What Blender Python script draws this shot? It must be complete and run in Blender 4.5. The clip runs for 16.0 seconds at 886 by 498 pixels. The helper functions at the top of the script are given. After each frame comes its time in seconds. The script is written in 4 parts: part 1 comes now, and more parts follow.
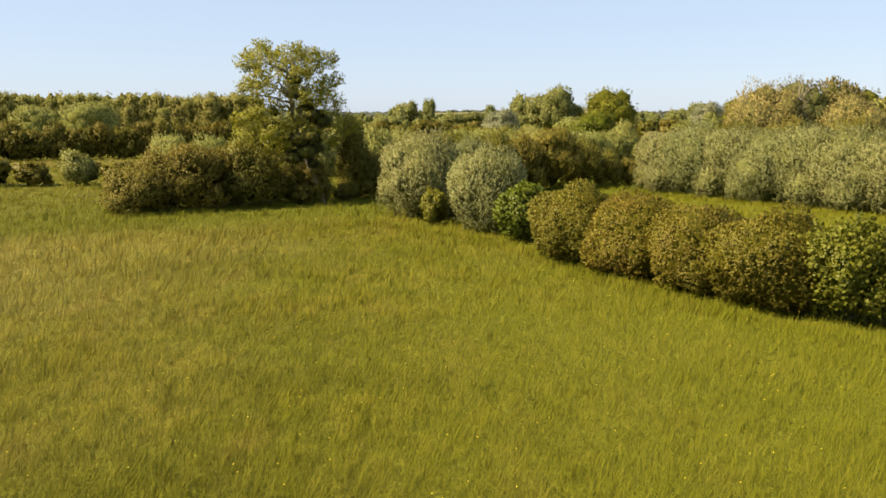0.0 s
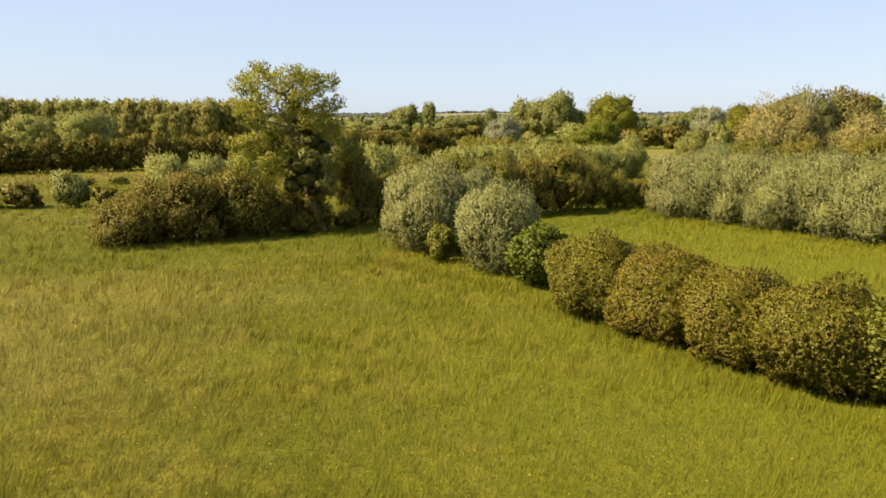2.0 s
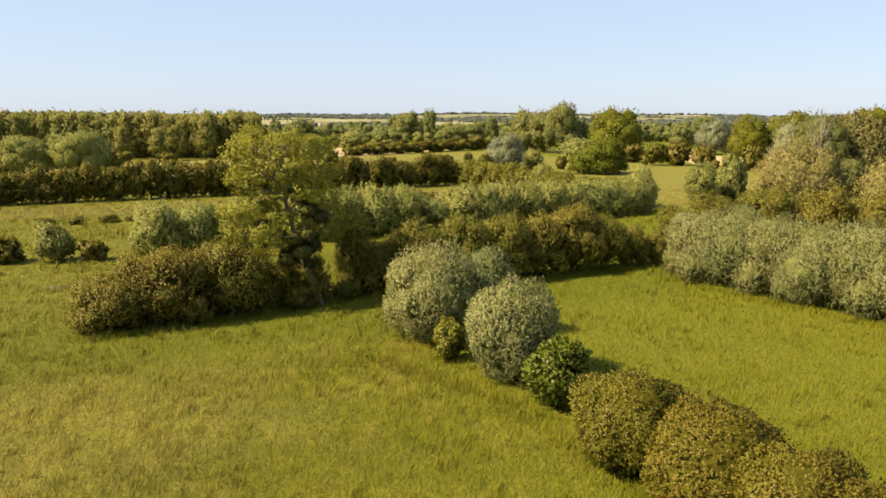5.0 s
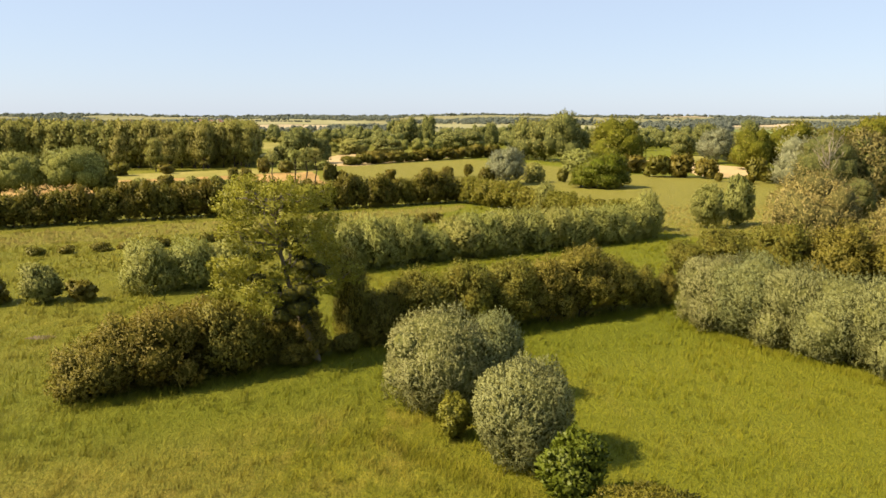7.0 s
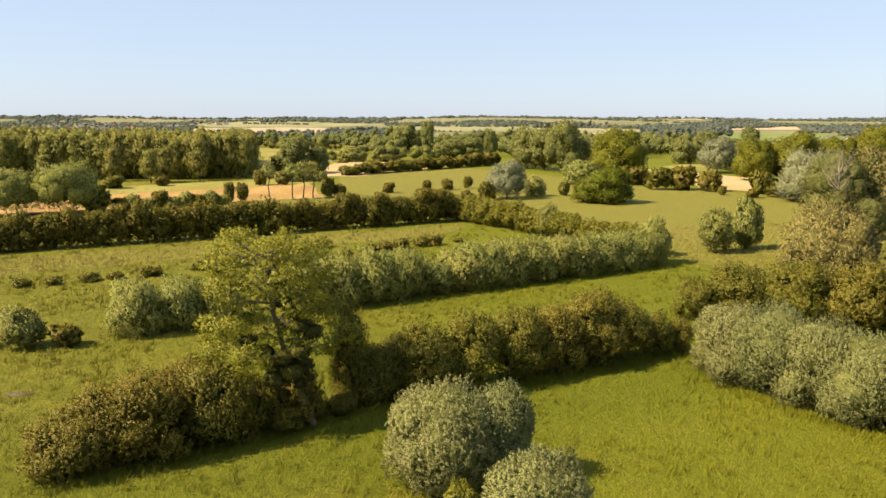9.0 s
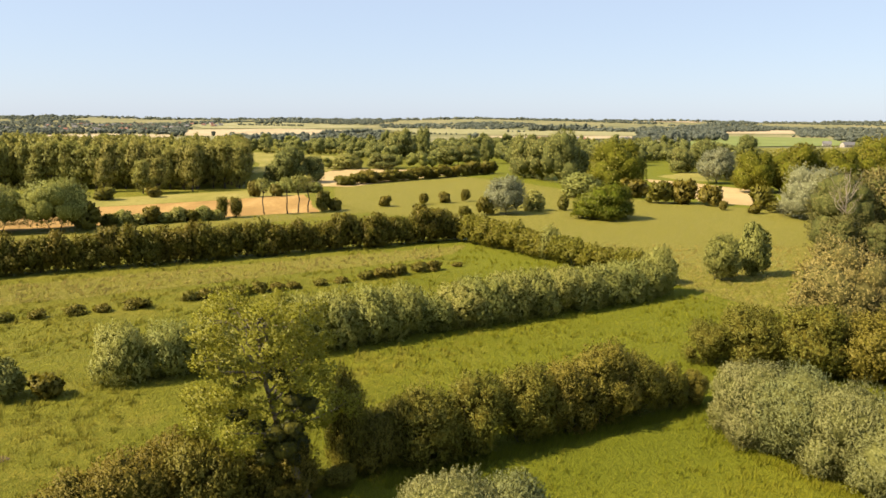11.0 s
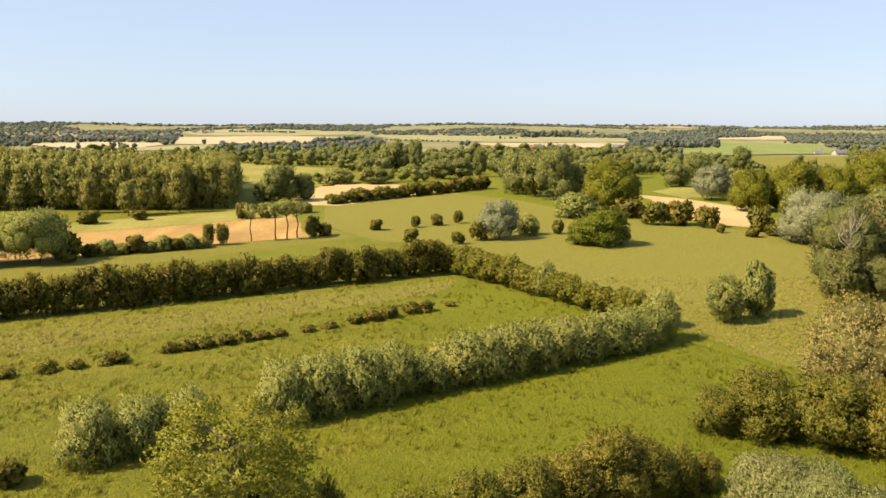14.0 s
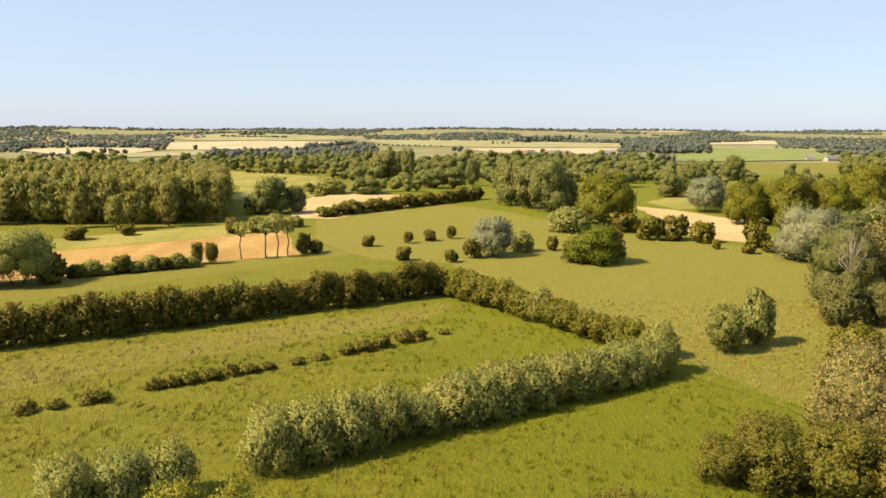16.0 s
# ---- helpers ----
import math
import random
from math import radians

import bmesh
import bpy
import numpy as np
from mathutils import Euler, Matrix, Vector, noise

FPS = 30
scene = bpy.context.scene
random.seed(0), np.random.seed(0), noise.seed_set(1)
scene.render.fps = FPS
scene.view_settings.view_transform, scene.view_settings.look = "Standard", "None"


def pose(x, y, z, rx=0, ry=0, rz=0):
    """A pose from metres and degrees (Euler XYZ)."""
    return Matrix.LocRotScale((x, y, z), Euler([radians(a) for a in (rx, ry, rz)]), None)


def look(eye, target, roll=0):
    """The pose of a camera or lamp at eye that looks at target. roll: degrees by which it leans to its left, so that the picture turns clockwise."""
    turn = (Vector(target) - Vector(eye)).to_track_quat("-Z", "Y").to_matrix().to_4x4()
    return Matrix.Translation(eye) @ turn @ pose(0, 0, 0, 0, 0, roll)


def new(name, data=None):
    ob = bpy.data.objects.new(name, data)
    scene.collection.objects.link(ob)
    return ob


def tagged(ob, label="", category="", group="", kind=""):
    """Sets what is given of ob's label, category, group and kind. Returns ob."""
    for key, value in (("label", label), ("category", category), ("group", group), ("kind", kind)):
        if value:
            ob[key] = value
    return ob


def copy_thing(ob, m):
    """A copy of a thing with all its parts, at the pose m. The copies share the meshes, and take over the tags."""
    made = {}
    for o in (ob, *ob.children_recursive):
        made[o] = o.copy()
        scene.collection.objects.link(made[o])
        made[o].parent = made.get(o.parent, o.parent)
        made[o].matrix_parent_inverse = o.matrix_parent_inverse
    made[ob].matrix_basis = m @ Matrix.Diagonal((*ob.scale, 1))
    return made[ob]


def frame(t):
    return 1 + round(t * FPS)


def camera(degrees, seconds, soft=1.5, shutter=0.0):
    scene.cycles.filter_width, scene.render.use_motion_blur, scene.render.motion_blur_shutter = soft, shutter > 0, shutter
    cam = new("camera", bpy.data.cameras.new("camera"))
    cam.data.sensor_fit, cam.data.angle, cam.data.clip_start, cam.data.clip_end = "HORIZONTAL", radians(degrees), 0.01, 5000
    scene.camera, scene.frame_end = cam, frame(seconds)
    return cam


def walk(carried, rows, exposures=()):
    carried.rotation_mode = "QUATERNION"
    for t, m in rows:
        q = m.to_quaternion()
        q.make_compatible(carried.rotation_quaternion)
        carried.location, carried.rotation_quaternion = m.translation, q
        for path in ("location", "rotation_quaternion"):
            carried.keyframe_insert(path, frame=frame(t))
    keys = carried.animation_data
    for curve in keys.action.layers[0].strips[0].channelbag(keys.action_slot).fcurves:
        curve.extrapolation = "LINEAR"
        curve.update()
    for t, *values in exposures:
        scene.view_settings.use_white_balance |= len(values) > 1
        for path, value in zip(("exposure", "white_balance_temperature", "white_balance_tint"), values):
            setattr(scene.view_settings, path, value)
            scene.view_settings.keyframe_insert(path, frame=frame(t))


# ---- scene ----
cam = camera(61.6, 16.0, 1.6)
PATH = [
    (0, (1.538, -1.943, 8.82), (1.541, 0.027, 8.478), 0.0),
    (0.5, (1.353, -1.11, 9.234), (1.359, 0.861, 8.893), -0.0),
    (1, (1.135, -0.08, 9.73), (1.142, 1.891, 9.389), 0.0),
    (1.5, (1.017, 0.893, 10.313), (1.023, 2.864, 9.971), -0.0),
    (2, (0.888, 2.021, 11.288), (0.893, 3.992, 10.947), 0.0),
    (2.5, (0.764, 3.05, 12.265), (0.768, 5.021, 11.923), -0.0),
    (3, (0.543, 4.189, 13.351), (0.549, 6.16, 13.008), 0.1),
    (3.5, (0.358, 5.13, 14.312), (0.365, 7.101, 13.97), 0.1),
    (4, (0.296, 6.226, 15.325), (0.302, 8.197, 14.985), 0.1),
    (6.5, (0.055, 11.567, 20.579), (0.062, 13.537, 20.236), 0.1),
    (7, (-0.145, 12.686, 21.572), (-0.136, 14.657, 21.232), 0.1),
    (7.5, (-0.294, 13.722, 22.493), (-0.285, 15.693, 22.153), 0.1),
    (8, (-0.388, 14.984, 23.527), (-0.377, 16.955, 23.188), 0.1),
    (8.5, (-0.44, 16.197, 24.432), (-0.428, 18.168, 24.094), 0.0),
    (9, (-0.595, 17.623, 25.455), (-0.581, 19.594, 25.119), 0.1),
    (11.5, (-1.444, 23.802, 30.674), (-1.413, 25.774, 30.341), 0.3),
    (12, (-1.439, 24.854, 31.654), (-1.406, 26.826, 31.323), 0.2),
    (12.5, (-1.346, 25.861, 32.689), (-1.312, 27.834, 32.36), 0.2),
    (13, (-1.358, 26.973, 33.69), (-1.318, 28.946, 33.363), 0.2),
    (13.5, (-1.327, 28.265, 34.684), (-1.284, 30.238, 34.359), 0.2),
    (14, (-1.302, 29.388, 35.644), (-1.254, 31.361, 35.322), 0.2),
    (14.5, (-1.324, 30.44, 36.615), (-1.27, 32.413, 36.295), 0.2),
    (15, (-1.318, 31.461, 37.63), (-1.26, 33.435, 37.312), 0.2),
    (15.5, (-1.387, 32.421, 38.645), (-1.322, 34.395, 38.329), 0.2),
    (16, (-1.378, 33.521, 39.555), (-1.31, 35.496, 39.242), 0.2),
]
walk(cam, [(t, look(e, g, r)) for t, e, g, r in PATH])


# ---- sky and sun ----
SUN_TURN, SUN_UP = radians(255), radians(45)
world = bpy.data.worlds.new("sky")
scene.world = world
world.use_nodes = True
wn = world.node_tree
sky = wn.nodes.new("ShaderNodeTexSky")
sky.sky_type = "NISHITA"
sky.sun_disc = False
sky.sun_elevation, sky.sun_rotation = SUN_UP, SUN_TURN
sky.altitude, sky.air_density, sky.dust_density, sky.ozone_density = 60, 1.0, 0.6, 2.0
wn.nodes["Background"].inputs["Strength"].default_value = 0.045
wn.links.new(sky.outputs[0], wn.nodes["Background"].inputs["Color"])
# thin high haze, even over the whole sky
haze = wn.nodes.new("ShaderNodeBackground")
haze.inputs["Color"].default_value, haze.inputs["Strength"].default_value = (0.505, 0.585, 0.74, 1), 0.735
veil = wn.nodes.new("ShaderNodeMixShader")
veil.inputs[0].default_value = 0.5
wn.links.new(wn.nodes["Background"].outputs[0], veil.inputs[1])
wn.links.new(haze.outputs[0], veil.inputs[2])
wn.links.new(veil.outputs[0], wn.nodes["World Output"].inputs["Surface"])
lamp = bpy.data.lights.new("sun", "SUN")
lamp.energy, lamp.angle, lamp.color = 4.4, radians(0.6), (1.0, 0.82, 0.57)
sun = new("sun", lamp)
to_sun = Vector((math.sin(SUN_TURN) * math.cos(SUN_UP), math.cos(SUN_TURN) * math.cos(SUN_UP), math.sin(SUN_UP)))
sun.matrix_world = look(to_sun * 100, (0, 0, 0))
scene.view_settings.exposure = 1.25


# ---- materials ----
def nodes_of(name):
    m = bpy.data.materials.new(name)
    m.use_nodes = True
    t = m.node_tree
    return m, t, t.nodes["Principled BSDF"], t.nodes["Material Output"]


def add(t, kind, **values):
    n = t.nodes.new(kind)
    for key, value in values.items():
        n.inputs[key].default_value = value
    return n


def noise_at(t, scale, detail=3.0, stretch=None, rough=0.55):
    """Noise over the world, in waves per metre."""
    g = t.nodes.new("ShaderNodeNewGeometry")
    n = add(t, "ShaderNodeTexNoise", Scale=scale, Detail=detail, Roughness=rough)
    if stretch:
        mp = add(t, "ShaderNodeMapping", Scale=stretch)
        t.links.new(g.outputs["Position"], mp.inputs["Vector"])
        t.links.new(mp.outputs[0], n.inputs["Vector"])
    else:
        t.links.new(g.outputs["Position"], n.inputs["Vector"])
    return n.outputs["Fac"]


def ramp(t, fac, *stops):
    r = t.nodes.new("ShaderNodeValToRGB")
    while len(r.color_ramp.elements) < len(stops):
        r.color_ramp.elements.new(0.5)
    for e, (p, c) in zip(r.color_ramp.elements, stops):
        e.position, e.color = p, (*c, 1)
    t.links.new(fac, r.inputs["Fac"])
    return r.outputs["Color"]


def mixed(t, fac, a, b, blend="MIX"):
    n = t.nodes.new("ShaderNodeMix")
    n.data_type, n.blend_type = "RGBA", blend
    for value, socket in ((fac, n.inputs[0]), (a, n.inputs[6]), (b, n.inputs[7])):
        if isinstance(value, (int, float)):
            socket.default_value = value
        elif isinstance(value, tuple):
            socket.default_value = (*value, 1)
        else:
            t.links.new(value, socket)
    return n.outputs[2]


def foliage(name, dark, light, tip=None, clear=0.3, gloss=0.55, tipped=0.5):
    """Leaves: every leaf, every bough and every plant differ a little; light shines through them."""
    m, t, b, out = nodes_of(name)
    g = t.nodes.new("ShaderNodeNewGeometry")
    info = t.nodes.new("ShaderNodeObjectInfo")
    c = ramp(t, g.outputs["Random Per Island"], (0.0, tuple(a * 0.75 + b * 0.25 for a, b in zip(dark, light))), (0.8, light), (1.0, tuple(a * 0.6 + b * 0.4 for a, b in zip(light, tip or light))))
    bough = noise_at(t, 0.45, 2.0)
    if tip:
        c = mixed(t, ramp(t, bough, (0.45, (0, 0, 0)), (0.65, (tipped,) * 3)), c, tip)
    c = mixed(t, ramp(t, bough, (0.3, (0, 0, 0)), (0.7, (0.55,) * 3)), c, light)
    c = mixed(t, ramp(t, noise_at(t, 2.0, 2.0), (0.36, (0.3,) * 3), (0.56, (0, 0, 0))), c, tuple(k * 0.8 for k in dark))
    h = t.nodes.new("ShaderNodeHueSaturation")
    spread = add(t, "ShaderNodeMapRange")
    spread.inputs[3].default_value, spread.inputs[4].default_value = 0.90, 1.10
    t.links.new(info.outputs["Random"], spread.inputs[0])
    t.links.new(spread.outputs[0], h.inputs["Value"])
    turn = add(t, "ShaderNodeMapRange")
    turn.inputs[3].default_value, turn.inputs[4].default_value = 0.515, 0.488
    t.links.new(info.outputs["Random"], turn.inputs[0])
    t.links.new(turn.outputs[0], h.inputs["Hue"])
    t.links.new(c, h.inputs["Color"])
    b.inputs["Roughness"].default_value = gloss
    b.inputs["Specular IOR Level"].default_value = 0.22
    t.links.new(h.outputs[0], b.inputs["Base Color"])
    tr = t.nodes.new("ShaderNodeBsdfTranslucent")
    t.links.new(h.outputs[0], tr.inputs["Color"])
    mx = t.nodes.new("ShaderNodeMixShader")
    mx.inputs[0].default_value = clear
    t.links.new(b.outputs[0], mx.inputs[1])
    t.links.new(tr.outputs[0], mx.inputs[2])
    t.links.new(mx.outputs[0], out.inputs["Surface"])
    return m


def shaded_thicket(name, dark, light, cell, gap_shade=0.75):
    """The dense inside of a crown: leaves and twigs run together, cell of them to the metre, the shade of its gaps put
    into the colour.
    """
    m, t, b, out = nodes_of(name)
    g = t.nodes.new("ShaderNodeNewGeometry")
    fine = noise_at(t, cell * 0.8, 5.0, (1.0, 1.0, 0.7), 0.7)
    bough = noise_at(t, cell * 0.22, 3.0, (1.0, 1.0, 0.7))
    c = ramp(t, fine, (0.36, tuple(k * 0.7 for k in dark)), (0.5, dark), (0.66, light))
    c = mixed(t, ramp(t, bough, (0.36, (gap_shade,) * 3), (0.52, (0, 0, 0))), c, tuple(k * 0.8 for k in dark))
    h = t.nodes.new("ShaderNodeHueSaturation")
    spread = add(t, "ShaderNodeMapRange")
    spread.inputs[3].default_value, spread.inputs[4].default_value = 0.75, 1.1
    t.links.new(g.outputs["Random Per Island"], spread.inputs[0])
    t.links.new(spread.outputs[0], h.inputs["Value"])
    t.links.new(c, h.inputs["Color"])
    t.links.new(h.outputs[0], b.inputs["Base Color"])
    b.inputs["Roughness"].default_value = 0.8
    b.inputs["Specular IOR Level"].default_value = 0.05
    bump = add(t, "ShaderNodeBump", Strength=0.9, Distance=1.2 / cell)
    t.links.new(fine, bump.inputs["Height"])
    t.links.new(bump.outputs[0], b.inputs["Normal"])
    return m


def grass_colour(t, fine):
    """Meadow colours in wide patches, drifts and tufts: drier on one side, darker green along the scrub belt."""
    wide = noise_at(t, 0.045, 3.0)
    drift = noise_at(t, 0.16, 4.0, (1.0, 0.75, 1.0), 0.6)
    tuft = noise_at(t, 1.1, 4.0, (1.0, 0.6, 1.0), 0.65)
    c = ramp(t, wide, (0.38, GREEN), (0.53, OLIVE), (0.68, STRAW))
    c = mixed(t, ramp(t, drift, (0.47, (0, 0, 0)), (0.66, (0.75,) * 3)), c, STRAW)
    c = mixed(t, ramp(t, drift, (0.32, (0.85,) * 3), (0.46, (0, 0, 0))), c, GREEN)
    c = mixed(t, ramp(t, tuft, (0.40, (0.75,) * 3), (0.60, (0, 0, 0))), c, DEEP)
    seed = noise_at(t, 0.42, 5.0, (1.0, 0.5, 1.0))
    c = mixed(t, ramp(t, seed, (0.52, (0, 0, 0)), (0.70, (0.7,) * 3)), c, SEED)
    lane = noise_at(t, 0.12, 5.0, (0.35, 1.6, 1.0), 0.6)
    c = mixed(t, ramp(t, lane, (0.40, (0.45,) * 3), (0.56, (0, 0, 0))), c, DEEP)
    g = t.nodes.new("ShaderNodeNewGeometry")
    axes = t.nodes.new("ShaderNodeSeparateXYZ")
    t.links.new(g.outputs["Position"], axes.inputs[0])
    across = add(t, "ShaderNodeMath")
    across.operation = "MULTIPLY_ADD"
    t.links.new(wide, across.inputs[0])
    across.inputs[1].default_value = 50.0
    t.links.new(axes.outputs["X"], across.inputs[2])
    damp = add(t, "ShaderNodeMapRange")
    damp.inputs[1].default_value, damp.inputs[2].default_value = -10.0, 55.0
    t.links.new(across.outputs[0], damp.inputs[0])
    near = add(t, "ShaderNodeMapRange")
    near.inputs[1].default_value, near.inputs[2].default_value, near.inputs[3].default_value, near.inputs[4].default_value = 50.0, 80.0, 1.0, 0.25
    t.links.new(axes.outputs["Y"], near.inputs[0])
    c = mixed(t, mixed(t, 1.0, ramp(t, damp.outputs[0], (0.0, (0.6,) * 3), (0.42, (0, 0, 0))), near.outputs[0], "MULTIPLY"), c, DRY)
    c = mixed(t, ramp(t, damp.outputs[0], (0.42, (0, 0, 0)), (0.72, (0.75,) * 3)), c, GREEN)
    ahead = add(t, "ShaderNodeMath")
    ahead.operation = "MULTIPLY_ADD"
    t.links.new(axes.outputs["X"], ahead.inputs[0])
    ahead.inputs[1].default_value = -0.56
    t.links.new(axes.outputs["Y"], ahead.inputs[2])
    loose = add(t, "ShaderNodeMath")
    loose.operation = "MULTIPLY_ADD"
    t.links.new(drift, loose.inputs[0])
    loose.inputs[1].default_value = 10.0
    t.links.new(ahead.outputs[0], loose.inputs[2])
    verge = add(t, "ShaderNodeMapRange")
    verge.inputs[1].default_value, verge.inputs[2].default_value = 66.0, 120.0
    t.links.new(loose.outputs[0], verge.inputs[0])
    c = mixed(t, ramp(t, verge.outputs[0], (0.08, (0, 0, 0)), (0.26, (0.8,) * 3), (0.45, (0.75,) * 3), (0.65, (0.55,) * 3), (1.0, (0.35,) * 3)), c, DARKGREEN)
    if fine is not None:
        c = mixed(t, 0.25, c, ramp(t, fine, (0.0, DEEP), (0.35, GREEN), (0.7, OLIVE), (1.0, PALE)))
    return c


GREEN, OLIVE, STRAW = (0.177, 0.188, 0.012), (0.256, 0.227, 0.018), (0.335, 0.267, 0.040)
DARKGREEN = (0.124, 0.146, 0.010)
DRY = (0.420, 0.325, 0.100)
DEEP, SEED, PALE = (0.090, 0.095, 0.007), (0.290, 0.215, 0.042), (0.365, 0.318, 0.076)


def meadow(name, tint=None, amount=0.0):
    m, t, b, out = nodes_of(name)
    c = grass_colour(t, None)
    if tint:
        c = mixed(t, amount, c, tint)
        streak = noise_at(t, 0.5, 6.0, (0.7, 0.9, 1.0), 0.75)
        c = mixed(t, ramp(t, streak, (0.43, (0.5,) * 3), (0.58, (0, 0, 0))), c, OLIVE)
        c = mixed(t, ramp(t, noise_at(t, 1.6, 5.0, (1.2, 0.6, 1.0), 0.75), (0.42, (0.6,) * 3), (0.58, (0, 0, 0))), c, DEEP)
    fine = noise_at(t, 7.0, 4.0, (1.0, 0.5, 1.0), 0.7)
    c = mixed(t, ramp(t, fine, (0.35, (0.85,) * 3), (0.68, (0, 0, 0))), c, DEEP)
    t.links.new(c, b.inputs["Base Color"])
    b.inputs["Roughness"].default_value = 0.9
    b.inputs["Specular IOR Level"].default_value = 0.1
    bump = add(t, "ShaderNodeBump", Strength=0.9, Distance=0.35)
    t.links.new(noise_at(t, 2.2, 6.0, None, 0.7), bump.inputs["Height"])
    humps = add(t, "ShaderNodeBump", Strength=0.55, Distance=0.45)
    t.links.new(noise_at(t, 1.1, 5.0, (1.3, 0.7, 1.0), 0.65), humps.inputs["Height"])
    t.links.new(bump.outputs[0], humps.inputs["Normal"])
    t.links.new(humps.outputs[0], b.inputs["Normal"])
    return m


def blades(name, tint=None, amount=0.0):
    m, t, b, out = nodes_of(name)
    g = t.nodes.new("ShaderNodeNewGeometry")
    c = grass_colour(t, g.outputs["Random Per Island"])
    if tint:
        c = mixed(t, amount, c, tint)
    t.links.new(c, b.inputs["Base Color"])
    b.inputs["Roughness"].default_value = 0.6
    b.inputs["Specular IOR Level"].default_value = 0.03
    up = t.nodes.new("ShaderNodeVectorMath")
    up.operation = "MULTIPLY_ADD"
    t.links.new(g.outputs["Normal"], up.inputs[0])
    up.inputs[1].default_value, up.inputs[2].default_value = (0.30, 0.30, 0.30), (0, 0, 0.85)
    nrm = t.nodes.new("ShaderNodeVectorMath")
    nrm.operation = "NORMALIZE"
    t.links.new(up.outputs[0], nrm.inputs[0])
    t.links.new(nrm.outputs[0], b.inputs["Normal"])
    tr = t.nodes.new("ShaderNodeBsdfTranslucent")
    t.links.new(c, tr.inputs["Color"])
    mx = t.nodes.new("ShaderNodeMixShader")
    mx.inputs[0].default_value = 0.25
    t.links.new(b.outputs[0], mx.inputs[1])
    t.links.new(tr.outputs[0], mx.inputs[2])
    t.links.new(mx.outputs[0], out.inputs["Surface"])
    return m


def soil(name, dark, mid, light, scale=0.05, rough=0.95, rows=(1.0, 1.0, 1.0), fine=1.5):
    m, t, b, out = nodes_of(name)
    c = ramp(t, noise_at(t, scale, 4.0, rows), (0.3, dark), (0.5, mid), (0.7, light))
    c = mixed(t, ramp(t, noise_at(t, fine, 4.0, rows, 0.7), (0.35, (0.6,) * 3), (0.6, (0, 0, 0))), c, dark)
    t.links.new(c, b.inputs["Base Color"])
    b.inputs["Roughness"].default_value = rough
    b.inputs["Specular IOR Level"].default_value = 0.1
    bump = add(t, "ShaderNodeBump", Strength=0.6, Distance=0.3)
    t.links.new(noise_at(t, fine * 1.3, 5.0), bump.inputs["Height"])
    t.links.new(bump.outputs[0], b.inputs["Normal"])
    return m


MEADOW, BLADES = meadow("meadow"), blades("grass_blades")
DRY_BLADES = blades("dry_grass_blades", (0.385, 0.305, 0.100), 0.6)
WILLOW = foliage("willow_leaves", (0.207, 0.209, 0.061), (0.279, 0.279, 0.098), (0.349, 0.343, 0.138), 0.3, 0.6, 0.25)
GREYWILLOW = foliage("grey_willow_leaves", (0.222, 0.225, 0.047), (0.309, 0.305, 0.073), (0.392, 0.382, 0.115), 0.3, 0.6, 0.35)
OLIVEWILLOW = foliage("olive_willow_leaves", (0.182, 0.186, 0.035), (0.281, 0.272, 0.066), (0.352, 0.333, 0.103), 0.3, 0.6, 0.35)
TALLWILLOW = foliage("tall_willow_leaves", (0.123, 0.115, 0.028), (0.197, 0.177, 0.048), (0.253, 0.222, 0.071), 0.3, 0.6, 0.35)
SALLOW = foliage("sallow_leaves", (0.232, 0.201, 0.055), (0.330, 0.280, 0.081), (0.396, 0.331, 0.110), 0.3, 0.6, 0.4)
THORN = foliage("thorn_leaves", (0.138, 0.127, 0.011), (0.195, 0.169, 0.017), (0.248, 0.166, 0.031), 0.3, 0.55, 0.5)
SCRUB = foliage("scrub_leaves", (0.153, 0.146, 0.018), (0.225, 0.198, 0.028), (0.260, 0.209, 0.038), 0.3, 0.6, 0.35)
DARK = foliage("dark_hedge_leaves", (0.114, 0.105, 0.012), (0.176, 0.151, 0.018), (0.221, 0.176, 0.026), 0.3, 0.55, 0.4)
VIVID = foliage("green_leaves", (0.106, 0.127, 0.009), (0.152, 0.175, 0.014), (0.190, 0.205, 0.023), 0.35, 0.5, 0.3)
LIME = foliage("yellow_green_leaves", (0.148, 0.153, 0.013), (0.222, 0.212, 0.023), (0.281, 0.248, 0.035), 0.34, 0.5, 0.4)
POPLAR = foliage("poplar_leaves", (0.207, 0.198, 0.018), (0.275, 0.252, 0.026), (0.319, 0.284, 0.037), 0.38, 0.5, 0.3)
WOODS = foliage("wood_leaves", (0.203, 0.196, 0.039), (0.275, 0.260, 0.057), (0.325, 0.298, 0.072), 0.34, 0.6, 0.4)
WOODS_COOL = foliage("mixed_wood_leaves", (0.167, 0.176, 0.043), (0.247, 0.250, 0.062), (0.312, 0.299, 0.079), 0.32, 0.6, 0.4)
# inner colours lie below the leaves' own: shade inside the crown painted in
SHADED_IN = shaded_thicket("inner_leaf_shade", (0.060, 0.058, 0.010), (0.120, 0.110, 0.018), 5.0)
WILLOW_IN = shaded_thicket("inner_willow_leaves", (0.121, 0.122, 0.033), (0.205, 0.206, 0.065), 6.5, 0.3)
GREY_IN = shaded_thicket("inner_grey_leaves", (0.141, 0.143, 0.030), (0.247, 0.244, 0.058), 3.6, 0.3)
SALLOW_IN = shaded_thicket("inner_sallow_leaves", (0.112, 0.101, 0.029), (0.201, 0.175, 0.052), 3.6, 0.35)
